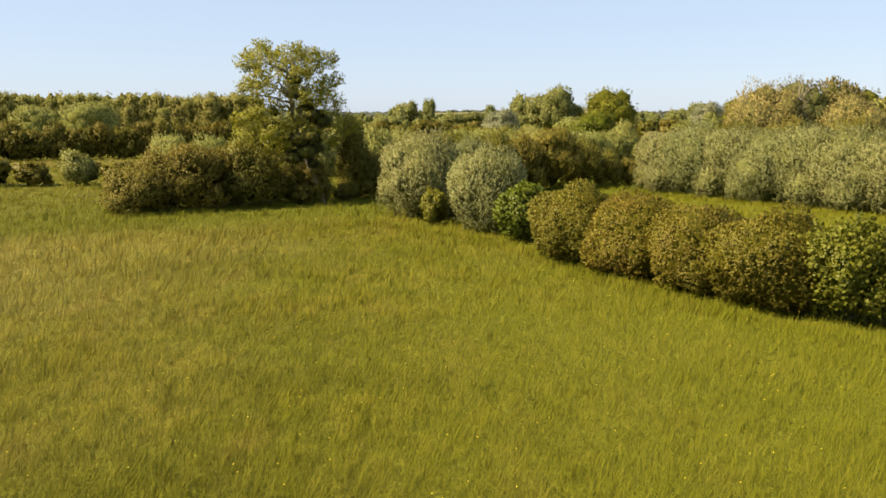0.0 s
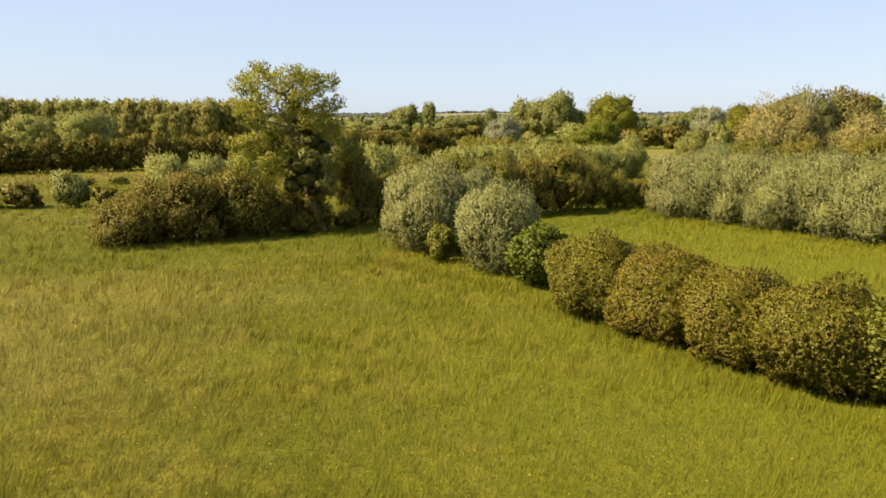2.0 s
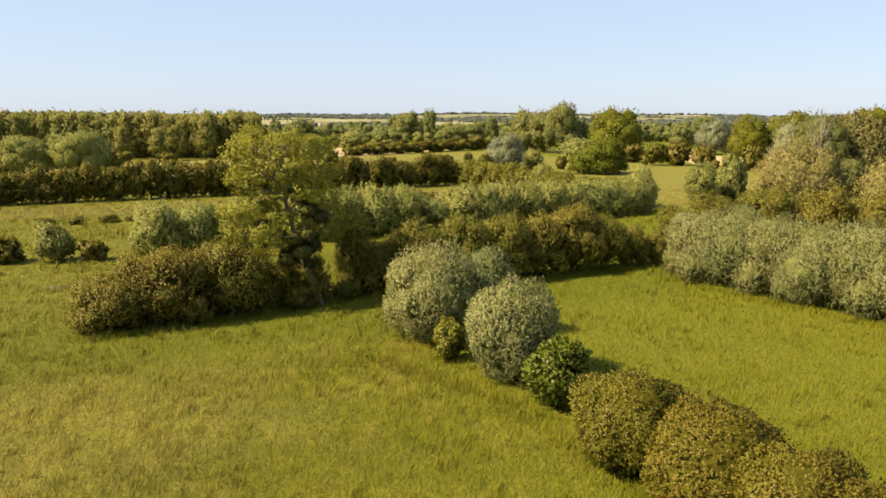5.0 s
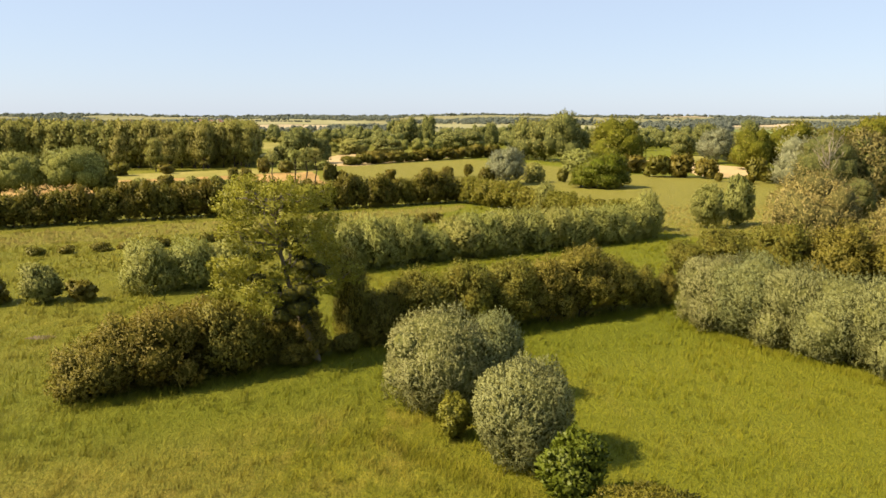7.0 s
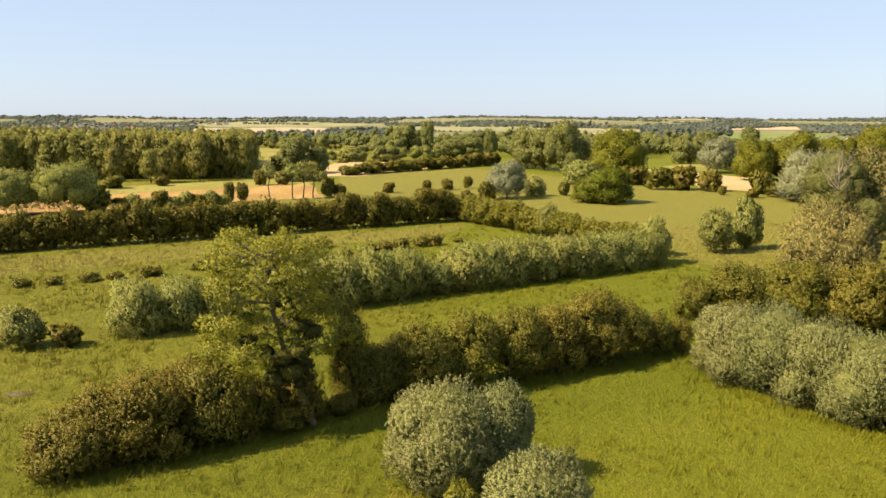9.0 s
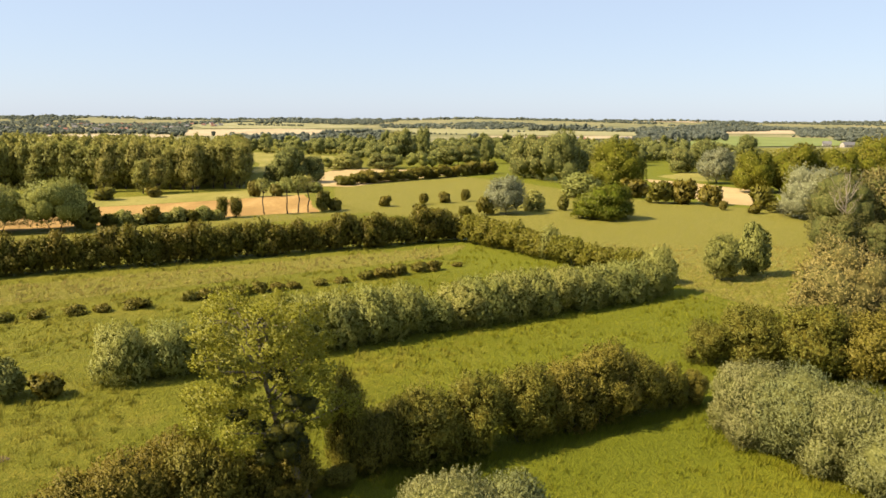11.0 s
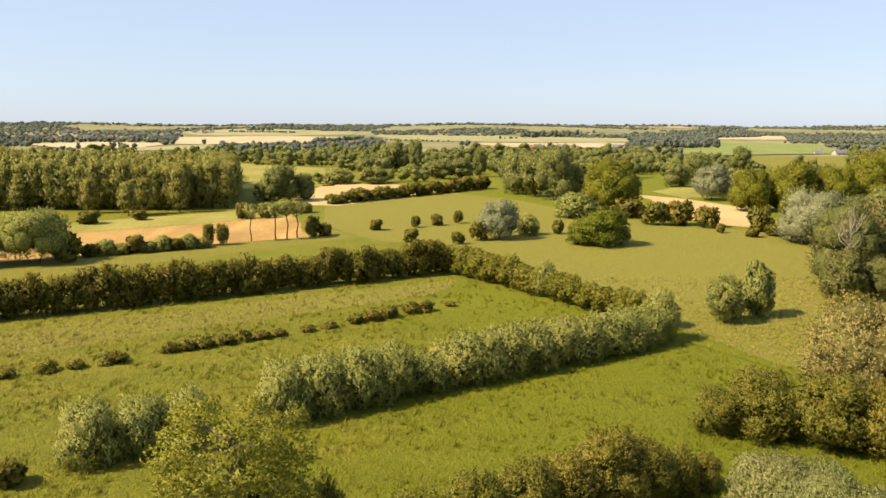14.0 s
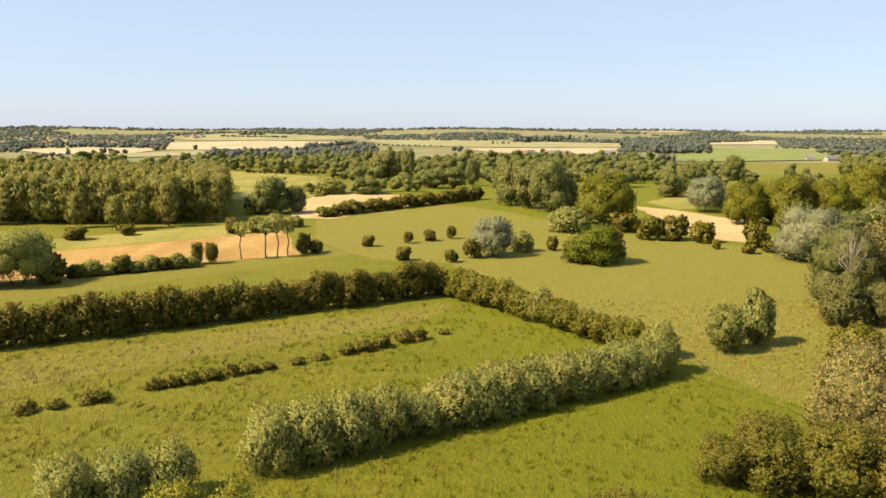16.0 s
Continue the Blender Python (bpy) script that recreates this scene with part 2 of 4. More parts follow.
THORN_IN = shaded_thicket("inner_thorn_leaves", (0.082, 0.074, 0.007), (0.145, 0.124, 0.013), 8.5, 0.4)
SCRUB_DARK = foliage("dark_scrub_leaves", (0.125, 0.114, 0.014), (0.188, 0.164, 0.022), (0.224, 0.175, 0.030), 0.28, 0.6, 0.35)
# leaves of the far woods: aerial haze put into their lifted, bluish colour
HAZY_WOODS = foliage("hazy_wood_leaves", (0.125, 0.145, 0.105), (0.175, 0.198, 0.147), (0.206, 0.225, 0.168), 0.30, 0.7, 0.4)
DARK_IN = shaded_thicket("inner_dark_leaves", (0.060, 0.055, 0.006), (0.116, 0.101, 0.013), 2.4)
WOODS_IN = shaded_thicket("inner_wood_leaves", (0.125, 0.117, 0.023), (0.213, 0.194, 0.042), 1.3)
LIME_IN = shaded_thicket("inner_yellow_green_leaves", (0.096, 0.099, 0.009), (0.175, 0.167, 0.018), 1.7)
VIVID_IN = shaded_thicket("inner_green_leaves", (0.074, 0.089, 0.006), (0.129, 0.149, 0.012), 1.9)
COOL_IN = shaded_thicket("inner_mixed_leaves", (0.101, 0.108, 0.030), (0.182, 0.186, 0.053), 1.3)
# inside of the far woods, with the same haze painted in
HAZY_IN = shaded_thicket("inner_hazy_leaves", (0.099, 0.112, 0.083), (0.164, 0.181, 0.137), 0.5)
SCRUB_IN = shaded_thicket("inner_scrub_leaves", (0.093, 0.082, 0.011), (0.172, 0.141, 0.021), 4.5)
SCRUB_DARK_IN = shaded_thicket("inner_dark_scrub_leaves", (0.074, 0.065, 0.009), (0.140, 0.116, 0.017), 4.5)
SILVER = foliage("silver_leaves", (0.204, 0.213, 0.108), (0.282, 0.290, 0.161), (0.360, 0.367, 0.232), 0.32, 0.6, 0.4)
SILVER_IN = shaded_thicket("inner_silver_leaves", (0.155, 0.159, 0.076), (0.261, 0.263, 0.137), 2.2, 0.6)
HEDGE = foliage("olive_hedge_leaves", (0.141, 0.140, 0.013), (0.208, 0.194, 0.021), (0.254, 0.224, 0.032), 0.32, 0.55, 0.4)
HEDGE_IN = shaded_thicket("inner_olive_hedge_leaves", (0.089, 0.086, 0.009), (0.165, 0.149, 0.017), 3.0)
MISTLETOE = foliage("mistletoe_leaves", (0.022, 0.026, 0.006), (0.045, 0.050, 0.010), None, 0.2, 0.5)
BARK = soil("bark", (0.035, 0.028, 0.020), (0.075, 0.062, 0.046), (0.120, 0.105, 0.085), 1.2, 0.9, (1, 1, 0.3), 9.0)
PALEBARK = soil("pale_bark", (0.10, 0.085, 0.06), (0.18, 0.15, 0.105), (0.28, 0.24, 0.18), 0.8, 0.85, (1, 1, 0.3), 6.0)
DEADWOOD = soil("dead_wood", (0.20, 0.165, 0.115), (0.30, 0.255, 0.185), (0.40, 0.35, 0.27), 0.8, 0.85, (1, 1, 0.3), 6.0)
STUBBLE = soil("stubble", (0.24, 0.148, 0.048), (0.34, 0.212, 0.070), (0.43, 0.290, 0.108), 0.09, 0.95, (1, 0.35, 1), 0.9)
CORN = soil("ripe_corn", (0.31, 0.225, 0.10), (0.40, 0.295, 0.135), (0.46, 0.36, 0.175), 0.04, 0.95, (1, 0.4, 1), 0.5)
PASTURE = soil("pasture", (0.165, 0.155, 0.034), (0.235, 0.208, 0.048), (0.290, 0.245, 0.075), 0.05, 0.95, (1, 0.4, 1), 0.5)
LUSH = soil("green_crop", (0.135, 0.165, 0.045), (0.170, 0.200, 0.058), (0.210, 0.228, 0.072), 0.02, 0.95, (1, 0.4, 1), 0.4)
ROUGHGRASS = meadow("dry_meadow", (0.365, 0.280, 0.098), 0.62)
HAY = meadow("yellow_meadow", (0.400, 0.318, 0.105), 0.70)
# far grounds: tan and green, with distance haze mixed into the colour
HAZY_UPLAND = soil("hazy_upland", (0.125, 0.130, 0.058), (0.205, 0.192, 0.088), (0.300, 0.250, 0.125), 0.006, 0.95, (1, 0.5, 1), 0.1)
HAZY_GRASS = soil("hazy_pasture", (0.200, 0.195, 0.085), (0.260, 0.245, 0.118), (0.315, 0.285, 0.155), 0.01, 0.95, (1, 0.5, 1), 0.1)
HAZY_CORN = soil("hazy_corn", (0.330, 0.265, 0.155), (0.395, 0.320, 0.195), (0.450, 0.375, 0.240), 0.01, 0.95, (1, 0.5, 1), 0.1)
EARTH = soil("bare_earth", (0.075, 0.056, 0.030), (0.125, 0.096, 0.052), (0.175, 0.138, 0.080), 0.5, 0.95, (1, 1, 1), 3.0)
WALL = soil("house_plaster", (0.30, 0.27, 0.22), (0.42, 0.38, 0.32), (0.54, 0.50, 0.44), 0.3, 0.9)
SLATE = soil("slate_roof", (0.12, 0.12, 0.12), (0.17, 0.165, 0.165), (0.22, 0.21, 0.21), 0.5, 0.7)
TILE = soil("tile_roof", (0.16, 0.075, 0.05), (0.24, 0.12, 0.08), (0.32, 0.17, 0.12), 0.5, 0.8)
GLASS = soil("dark_window", (0.02, 0.022, 0.025), (0.03, 0.033, 0.037), (0.04, 0.043, 0.047), 0.5, 0.15)
PETAL = soil("buttercup_petals", (0.55, 0.42, 0.02), (0.70, 0.55, 0.03), (0.80, 0.66, 0.05), 2.0, 0.5)


# ---- mesh tools ----
def mesh_of(name, V, quads=None, tris=None, material=None, smooth=None):
    """A mesh from arrays of corners, four-sided and three-sided faces."""
    me = bpy.data.meshes.new(name)
    nq, nt = (0 if quads is None else len(quads)), (0 if tris is None else len(tris))
    me.vertices.add(len(V))
    me.vertices.foreach_set("co", np.asarray(V, np.float32).ravel())
    loops = np.concatenate([np.asarray(a, np.int32).ravel() for a, n in ((quads, nq), (tris, nt)) if n])
    me.loops.add(len(loops))
    me.loops.foreach_set("vertex_index", loops)
    me.polygons.add(nq + nt)
    starts = np.concatenate([np.arange(nq) * 4, nq * 4 + np.arange(nt) * 3]).astype(np.int32)
    me.polygons.foreach_set("loop_start", starts)
    if smooth:
        me.polygons.foreach_set("use_smooth", np.ones(nq + nt, bool))
    if material:
        me.materials.append(material)
    me.update(calc_edges=True)
    return me


def unit(a):
    return a / np.maximum(np.linalg.norm(a, axis=-1, keepdims=True), 1e-9)


def ball(level):
    bm = bmesh.new()
    bmesh.ops.create_icosphere(bm, subdivisions=level, radius=1.0)
    v = np.array([p.co[:] for p in bm.verts])
    f = np.array([[p.index for p in q.verts] for q in bm.faces])
    bm.free()
    return v, f


BALLS = {k: ball(k) for k in (1, 2)}


def lumps(v, rng, amount, waves=3.0):
    """Swells and dents of a round form."""
    out = np.ones(len(v))
    for _ in range(6):
        d, ph = unit(rng.normal(size=3)), rng.uniform(0, 6.28)
        out += amount / 2.4 * np.sin(v @ d * waves * rng.uniform(0.6, 1.6) + ph)
    return v * out[:, None]


def boxed(d, p=2.5):
    """Directions swollen from a ball towards a haystack."""
    return d / (np.abs(d) ** p).sum(1, keepdims=True) ** (1 / p)


def crown_arrays(rng, lobes, shoots, per, size, reach, girth, rise=0.5, core=0.75, shape=0.45, low=0.05, ragged=0.1, hull=2.5, level=2):
    """Leafy shoots, per leaves each, that stand out of swelling lobes (centre and radii) round a dense inside, core shoot lengths deep.
    Returns corners, leaves, the faces inside, and the leaves' own normals."""
    lobes = [(np.array(c, float), np.array(r, float)) for c, r in lobes]
    area = np.array([(r[0] * r[1] + 2 * r[0] * r[2]) for c, r in lobes])
    area /= area.sum()
    heart = sum(c * k for (c, r), k in zip(lobes, area))
    up = np.array([0.0, 0.0, 1.0])
    TIP, OUT, V, T = [], [], [], []
    base = 0
    for number, ((c, r), share) in enumerate(zip(lobes, area)):
        waves = [(unit(rng.normal(size=3)) * rng.uniform(3.0, 8.0), rng.uniform(0, 6.28)) for _ in range(6)]
        n = max(12, int(shoots * 4 * share))
        i = np.arange(n) + rng.uniform(0, 0.9, n)
        z = 1 - 2 * i / n
        ph = i * 2.39996 + rng.uniform(0, 6.28)
        d = np.stack([np.sqrt(np.maximum(1 - z * z, 0)) * np.cos(ph), np.sqrt(np.maximum(1 - z * z, 0)) * np.sin(ph), z], 1)
        d = unit(d + rng.normal(size=d.shape) * 0.03)
        swell = 1 + 0.05 * sum(np.sin(d @ w + p) for w, p in waves)[:, None]
        tip = c + boxed(d, hull) * r * swell * rng.uniform(1 - ragged, 1 + 0.5 * ragged, (n, 1))
        keep = tip[:, 2] > low
        for other, (c2, r2) in enumerate(lobes):
            if other != number:
                keep &= np.linalg.norm((tip - c2) / r2, axis=1) > 0.9
        TIP.append(tip[keep]), OUT.append(unit(d / r)[keep])
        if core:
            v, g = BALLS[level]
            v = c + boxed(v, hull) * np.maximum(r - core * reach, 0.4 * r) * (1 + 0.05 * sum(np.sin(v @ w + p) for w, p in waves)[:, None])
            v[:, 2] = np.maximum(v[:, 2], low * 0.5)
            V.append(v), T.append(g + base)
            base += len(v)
    tip, out = np.concatenate(TIP), np.concatenate(OUT)
    pick = rng.permutation(len(tip))[:shoots]
    tip, out, n = tip[pick], out[pick], len(pick)
    axis = unit(out * (1 - rise) + up * rise + rng.normal(size=tip.shape) * 0.22)
    span = reach * rng.uniform(0.55, 1.25, (n, 1))
    foot = tip - axis * span - out * 0.15 * span
    f = rng.uniform(0.05, 1.0, (n, per, 1)) ** 0.8
    off = rng.normal(size=(n, per, 3))
    off = unit(off - (off * axis[:, None]).sum(2, keepdims=True) * axis[:, None])
    wide = girth * rng.uniform(0.7, 1.3, (n, 1, 1)) * (1.15 - 0.9 * f) * np.sqrt(rng.uniform(0.02, 1, (n, per, 1)))
    q = foot[:, None] + axis[:, None] * span[:, None] * f + off * wide
    q[..., 2] = np.maximum(q[..., 2], low * 0.4 + 0.02)
    lean = unit(axis[:, None] * 0.8 + off * 0.5 + rng.normal(size=q.shape) * 0.38)
    face = unit(off * 0.6 + out[:, None] * 0.8 + up * 0.4 + rng.normal(size=q.shape) * 0.35)
    side = unit(np.cross(face, lean))
    k = rng.uniform(0.6, 1.4, (n, per, 1)) * size / 2
    own = unit(off * 0.26 + out[:, None] * 0.45 + unit(q - heart) * 0.40 + face * 0.16 + rng.normal(size=q.shape) * 0.08 + up * 0.25)
    C, A, S, N = (x.reshape(-1, 3) for x in (q, lean * k, side * k * shape, own))
    n = len(C)
    L = np.stack([C - A, C - S - A * 0.15, C + A, C + S - A * 0.15], 1).reshape(-1, 3)
    quads = np.arange(4 * n).reshape(n, 4) + base
    inner = np.concatenate(T) if T else None
    return (np.concatenate(V + [L]) if V else L), quads, inner, np.repeat(N, 4, 0)


def crown_mesh(name, V, Q, T, N, material, inner=None):
    """The leaves take their light as the bough they sit on does."""
    me = mesh_of(name, V, Q, T, material, True)
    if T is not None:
        me.materials.append(inner or SHADED_IN)
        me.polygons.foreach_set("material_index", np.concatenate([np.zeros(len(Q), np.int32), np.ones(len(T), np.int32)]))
    own = np.zeros((len(V), 3), np.float32)
    own[len(V) - len(N):] = N
    me.normals_split_custom_set_from_vertices(own.tolist())
    return me


def tube(path, radii, sides=7):
    """A tapering limb along a path."""
    path = np.array(path, float)
    V, Q = [], []
    for i, (p, r) in enumerate(zip(path, radii)):
        d = unit(path[min(i + 1, len(path) - 1)] - path[max(i - 1, 0)])
        x = unit(np.cross(d, (0.3, 1, 0.1)))
        y = np.cross(d, x)
        for k in range(sides):
            w = 6.2832 * k / sides
            V.append(p + (x * math.cos(w) + y * math.sin(w)) * r * (1 + 0.12 * math.sin(3 * w + i)))
    for i in range(len(path) - 1):
        for k in range(sides):
            Q.append((i * sides + k, i * sides + (k + 1) % sides, (i + 1) * sides + (k + 1) % sides, (i + 1) * sides + k))
    return np.array(V), np.array(Q)


def limb(rng, start, end, r0, r1, bend=0.08, steps=5, sides=6):
    start, end = np.array(start, float), np.array(end, float)
    span = np.linalg.norm(end - start)
    pts = [start + (end - start) * k + (rng.normal(size=3) * bend * span * math.sin(3.1 * k) if 0 < k < 1 else 0) for k in np.linspace(0, 1, steps)]
    return tube(pts, np.linspace(r0, r1, steps), sides)


def joined(pieces):
    V, Q, base = [], [], 0
    for v, q in pieces:
        V.append(v), Q.append(q + base)
        base += len(v)
    return np.concatenate(V), np.concatenate(Q)


def part(name, me, parent, label=""):
    ob = new(name, me)
    ob.parent = parent
    if label:
        tagged(ob, label)
    return ob


# ---- kinds of trees and bushes ----
def bush_lobes(rng, w, h, n, lift=0.0, dome=0.8):
    """A round main lobe with n smaller ones on its flanks; dome: from a billowing crown (0) to one smooth dome (1)."""
    t = h - lift
    mid = 0.30 + 0.14 * dome
    out = [((0, 0, lift + t * (0.42 + 0.05 * dome)), (w * mid, w * mid, t * (0.46 + 0.07 * dome)))]
    for k in range(n):
        a = 6.2832 * (k + rng.uniform(-0.3, 0.3)) / max(n, 1)
        rr = rng.uniform(0.17, 0.27) * w * (1.1 - 0.1 * dome)
        z = rng.uniform(0.22, 0.84 - 0.26 * dome)
        off = max(0.1 * w, 0.5 * w * math.sqrt(max(0.0, 1 - z ** 3.2)) - rr * 0.95)
        out.append(((math.cos(a) * off, math.sin(a) * off, lift + t * z), (rr, rr, min(rr * rng.uniform(0.9, 1.3), t * 0.32))))
    return out


def stems(rng, w, h, n, thick, clear=0.0):
    """Meshes of several stems from the foot, or of one trunk that forks."""
    pieces = []
    if clear:
        pieces.append(limb(rng, (0, 0, -0.2), (rng.uniform(-0.1, 0.1) * w * 0.3, 0, clear + 0.12 * h), thick, thick * 0.7, 0.04, 5, 8))
    for k in range(n):
        a = 6.2832 * (k + rng.uniform(-0.2, 0.2)) / n
        rr = w * rng.uniform(0.16, 0.36)
        top = (math.cos(a) * rr, math.sin(a) * rr, h * rng.uniform(0.6, 0.88))
        pieces.append(limb(rng, (0, 0, clear) if clear else (math.cos(a) * w * 0.07, math.sin(a) * w * 0.07, -0.1), top, thick * 0.55, thick * 0.12))
    if clear:
        return [("trunk", joined(pieces))]
    return [("stem", p) for p in pieces]


# kind: leaves, inside, shoots, leaves on each, leaf length and shape, length and girth of a shoot, rise, core, bare trunk, label, category
KINDS = {
    "willow": dict(m=WILLOW, inner=WILLOW_IN, shoots=3300, per=9, size=0.19, shape=0.36, reach=0.85, girth=0.15, rise=0.55, core=0.72, trunk=0.0, lift=0.15, ragged=0.10, dome=0.75, lobes=11,
        label="rounded silver-green willow growing dense down to the meadow", category="willow"),
    "grey_willow": dict(m=GREYWILLOW, inner=GREY_IN, shoots=1050, per=8, size=0.34, shape=0.3, reach=1.25, girth=0.23, rise=0.7, core=0.7, trunk=0.0, lift=0.3, ragged=0.16, dome=0.6, lobes=11,
        label="silvery grey-green willow standing in the meadow", category="willow"),
    "sallow": dict(m=SALLOW, inner=SALLOW_IN, shoots=2200, per=8, size=0.28, shape=0.42, reach=1.0, girth=0.26, rise=0.4, core=0.7, trunk=0.0, lift=0.6, ragged=0.14, dome=0.35, lobes=22,
        label="large pale olive sallow with billowing boughs", category="tree"),
    "tall_willow": dict(m=TALLWILLOW, inner=COOL_IN, shoots=1100, per=7, size=0.45, shape=0.42, reach=1.6, girth=0.36, rise=0.4, core=0.7, trunk=0.0, lift=0.6, ragged=0.14, dome=0.35, lobes=22,
        label="tall grey-olive willow at the meadow edge", category="willow"),
    "umbrella_willow": dict(m=GREYWILLOW, inner=GREY_IN, shoots=1100, per=7, size=0.45, shape=0.42, reach=1.6, girth=0.36, rise=0.4, core=0.7, trunk=0.0, lift=2.4, ragged=0.14, dome=0.6, lobes=22,
        label="tall grey willow with several bare stems at the field edge", category="willow"),
    "thorn": dict(m=THORN, hull=2.3, inner=THORN_IN, shoots=3600, per=8, size=0.12, shape=0.6, reach=0.36, girth=0.12, rise=0.12, core=0.8, trunk=0.0, lift=0.12, ragged=0.04, dome=1.0, lobes=6,
        label="clipped-looking domed thorn bush with reddish new shoots", category="bush"),
    "scrub": dict(hull=2.2, m=SCRUB, inner=SCRUB_IN, shoots=1650, per=8, size=0.18, shape=0.55, reach=0.75, girth=0.18, rise=0.45, core=0.85, trunk=0.0, lift=0.15, ragged=0.22, dome=0.25, lobes=13,
        label="dark olive-brown scrub bush with loose uneven outline", category="bush"),
    "dark_scrub": dict(hull=2.2, m=SCRUB_DARK, inner=SCRUB_DARK_IN, shoots=1650, per=8, size=0.18, shape=0.55, reach=0.75, girth=0.18, rise=0.45, core=0.85, trunk=0.0, lift=0.12, ragged=0.22, dome=0.25, lobes=13,
        label="dark green-brown scrub bush with loose uneven outline", category="bush"),
    "hedge_thorn": dict(m=DARK, inner=DARK_IN, shoots=480, per=6, size=0.42, shape=0.62, reach=1.2, girth=0.32, rise=0.3, core=0.7, trunk=0.3, lift=0.25, ragged=0.12, dome=0.35, lobes=7,
        label="dark green hedgerow thorn with bare stems at its foot", category="hedge tree"),
    "olive_hedge": dict(m=HEDGE, inner=HEDGE_IN, shoots=500, per=6, size=0.4, shape=0.62, reach=1.0, girth=0.3, rise=0.25, core=0.7, trunk=0.0, lift=0.15, ragged=0.12, dome=0.6, lobes=6,
        label="olive green hedgerow bush in an unbroken row", category="hedge bush"),
    "oak": dict(m=VIVID, inner=VIVID_IN, shoots=1500, per=8, size=0.45, shape=0.70, reach=1.2, girth=0.38, rise=0.1, core=0.7, trunk=1.0, lift=0.5, ragged=0.12, dome=0.15, lobes=14,
        label="broad fresh green oak standing alone in the meadow", category="oak"),
    "green_bush": dict(m=VIVID, inner=VIVID_IN, shoots=1200, per=9, size=0.22, shape=0.70, reach=0.8, girth=0.2, rise=0.2, core=0.7, trunk=0.0, lift=0.1, ragged=0.2, dome=0.2, lobes=9,
        label="vivid green leafy bush beside the willows", category="bush"),
    "lime_bush": dict(m=LIME, inner=LIME_IN, shoots=1400, per=9, size=0.17, shape=0.70, reach=0.7, girth=0.18, rise=0.2, core=0.7, trunk=0.0, lift=0.1, ragged=0.16, dome=0.3, lobes=9,
        label="yellow-green leafy bush in the hedge", category="bush"),
    "dome_tree": dict(m=LIME, inner=LIME_IN, shoots=800, per=7, size=0.65, shape=0.65, reach=1.7, girth=0.6, rise=0.2, core=0.7, trunk=2.0, lift=1.2, ragged=0.12, dome=0.2, lobes=16,
        label="tall domed yellow-green tree", category="tree"),
    "far_willow": dict(m=GREYWILLOW, inner=GREY_IN, shoots=340, per=11, size=0.6, shape=0.45, reach=1.5, girth=0.6, rise=0.4, core=0.7, trunk=0.0, lift=0.2, ragged=0.14, dome=0.5, lobes=12,
        label="distant silver-grey willow at the field edge", category="willow"),
    "silver_willow": dict(m=SILVER, inner=SILVER_IN, shoots=900, per=7, size=0.5, shape=0.45, reach=1.6, girth=0.42, rise=0.35, core=0.7, trunk=1.2, lift=1.2, ragged=0.16, dome=0.35, lobes=20,
        label="broad silver-white willow with a dark foot", category="willow"),
    "far_bush": dict(m=DARK, inner=DARK_IN, shoots=150, per=9, size=0.55, shape=0.62, reach=0.8, girth=0.5, rise=0.2, core=0.7, trunk=0.0, lift=0.1, ragged=0.12, dome=0.5, lobes=7,
        label="distant rounded dark green bush", category="bush"),
    "far_tree": dict(m=WOODS_COOL, inner=COOL_IN, shoots=430, per=7, size=0.66, shape=0.62, reach=1.6, girth=0.6, rise=0.3, core=0.7, trunk=2.0, lift=0.4, ragged=0.14, dome=0.2, lobes=14,
        label="distant deep green broadleaf tree", category="tree"),
    "wood_poplar": dict(m=WOODS, inner=WOODS_IN, shoots=330, per=6, size=0.66, shape=0.55, reach=2.0, girth=0.5, rise=0.75, core=0.7, trunk=3.5, lobes=5, ragged=0.14,
        label="slender plantation poplar at the edge of the wood", category="poplar"),
    "pollard": dict(m=OLIVEWILLOW, inner=GREY_IN, shoots=1100, per=8, size=0.34, shape=0.45, reach=1.1, girth=0.24, rise=0.45, core=0.7, trunk=0.8, lift=0.7, ragged=0.16, dome=0.35, lobes=12,
        label="small grey-green pollard willow on a short trunk", category="willow"),
    "thin_tree": dict(m=GREYWILLOW, inner=None, shoots=90, per=14, size=0.42, shape=0.5, reach=1.2, girth=0.5, rise=0.4, core=0, trunk=7.0, lift=7.4, ragged=0.25, dome=0.6, lobes=4,
        label="thin sparse young tree on a bare stem", category="tree"),
    "low_bush": dict(m=SCRUB_DARK, inner=SCRUB_DARK_IN, shoots=150, per=9, size=0.28, shape=0.6, reach=0.6, girth=0.3, rise=0.4, core=0.7, trunk=0.0, ragged=0.25, dome=0.1, lobes=7,
        label="low scrubby bush along an old fence line", category="bush"),
}
MADE = {}


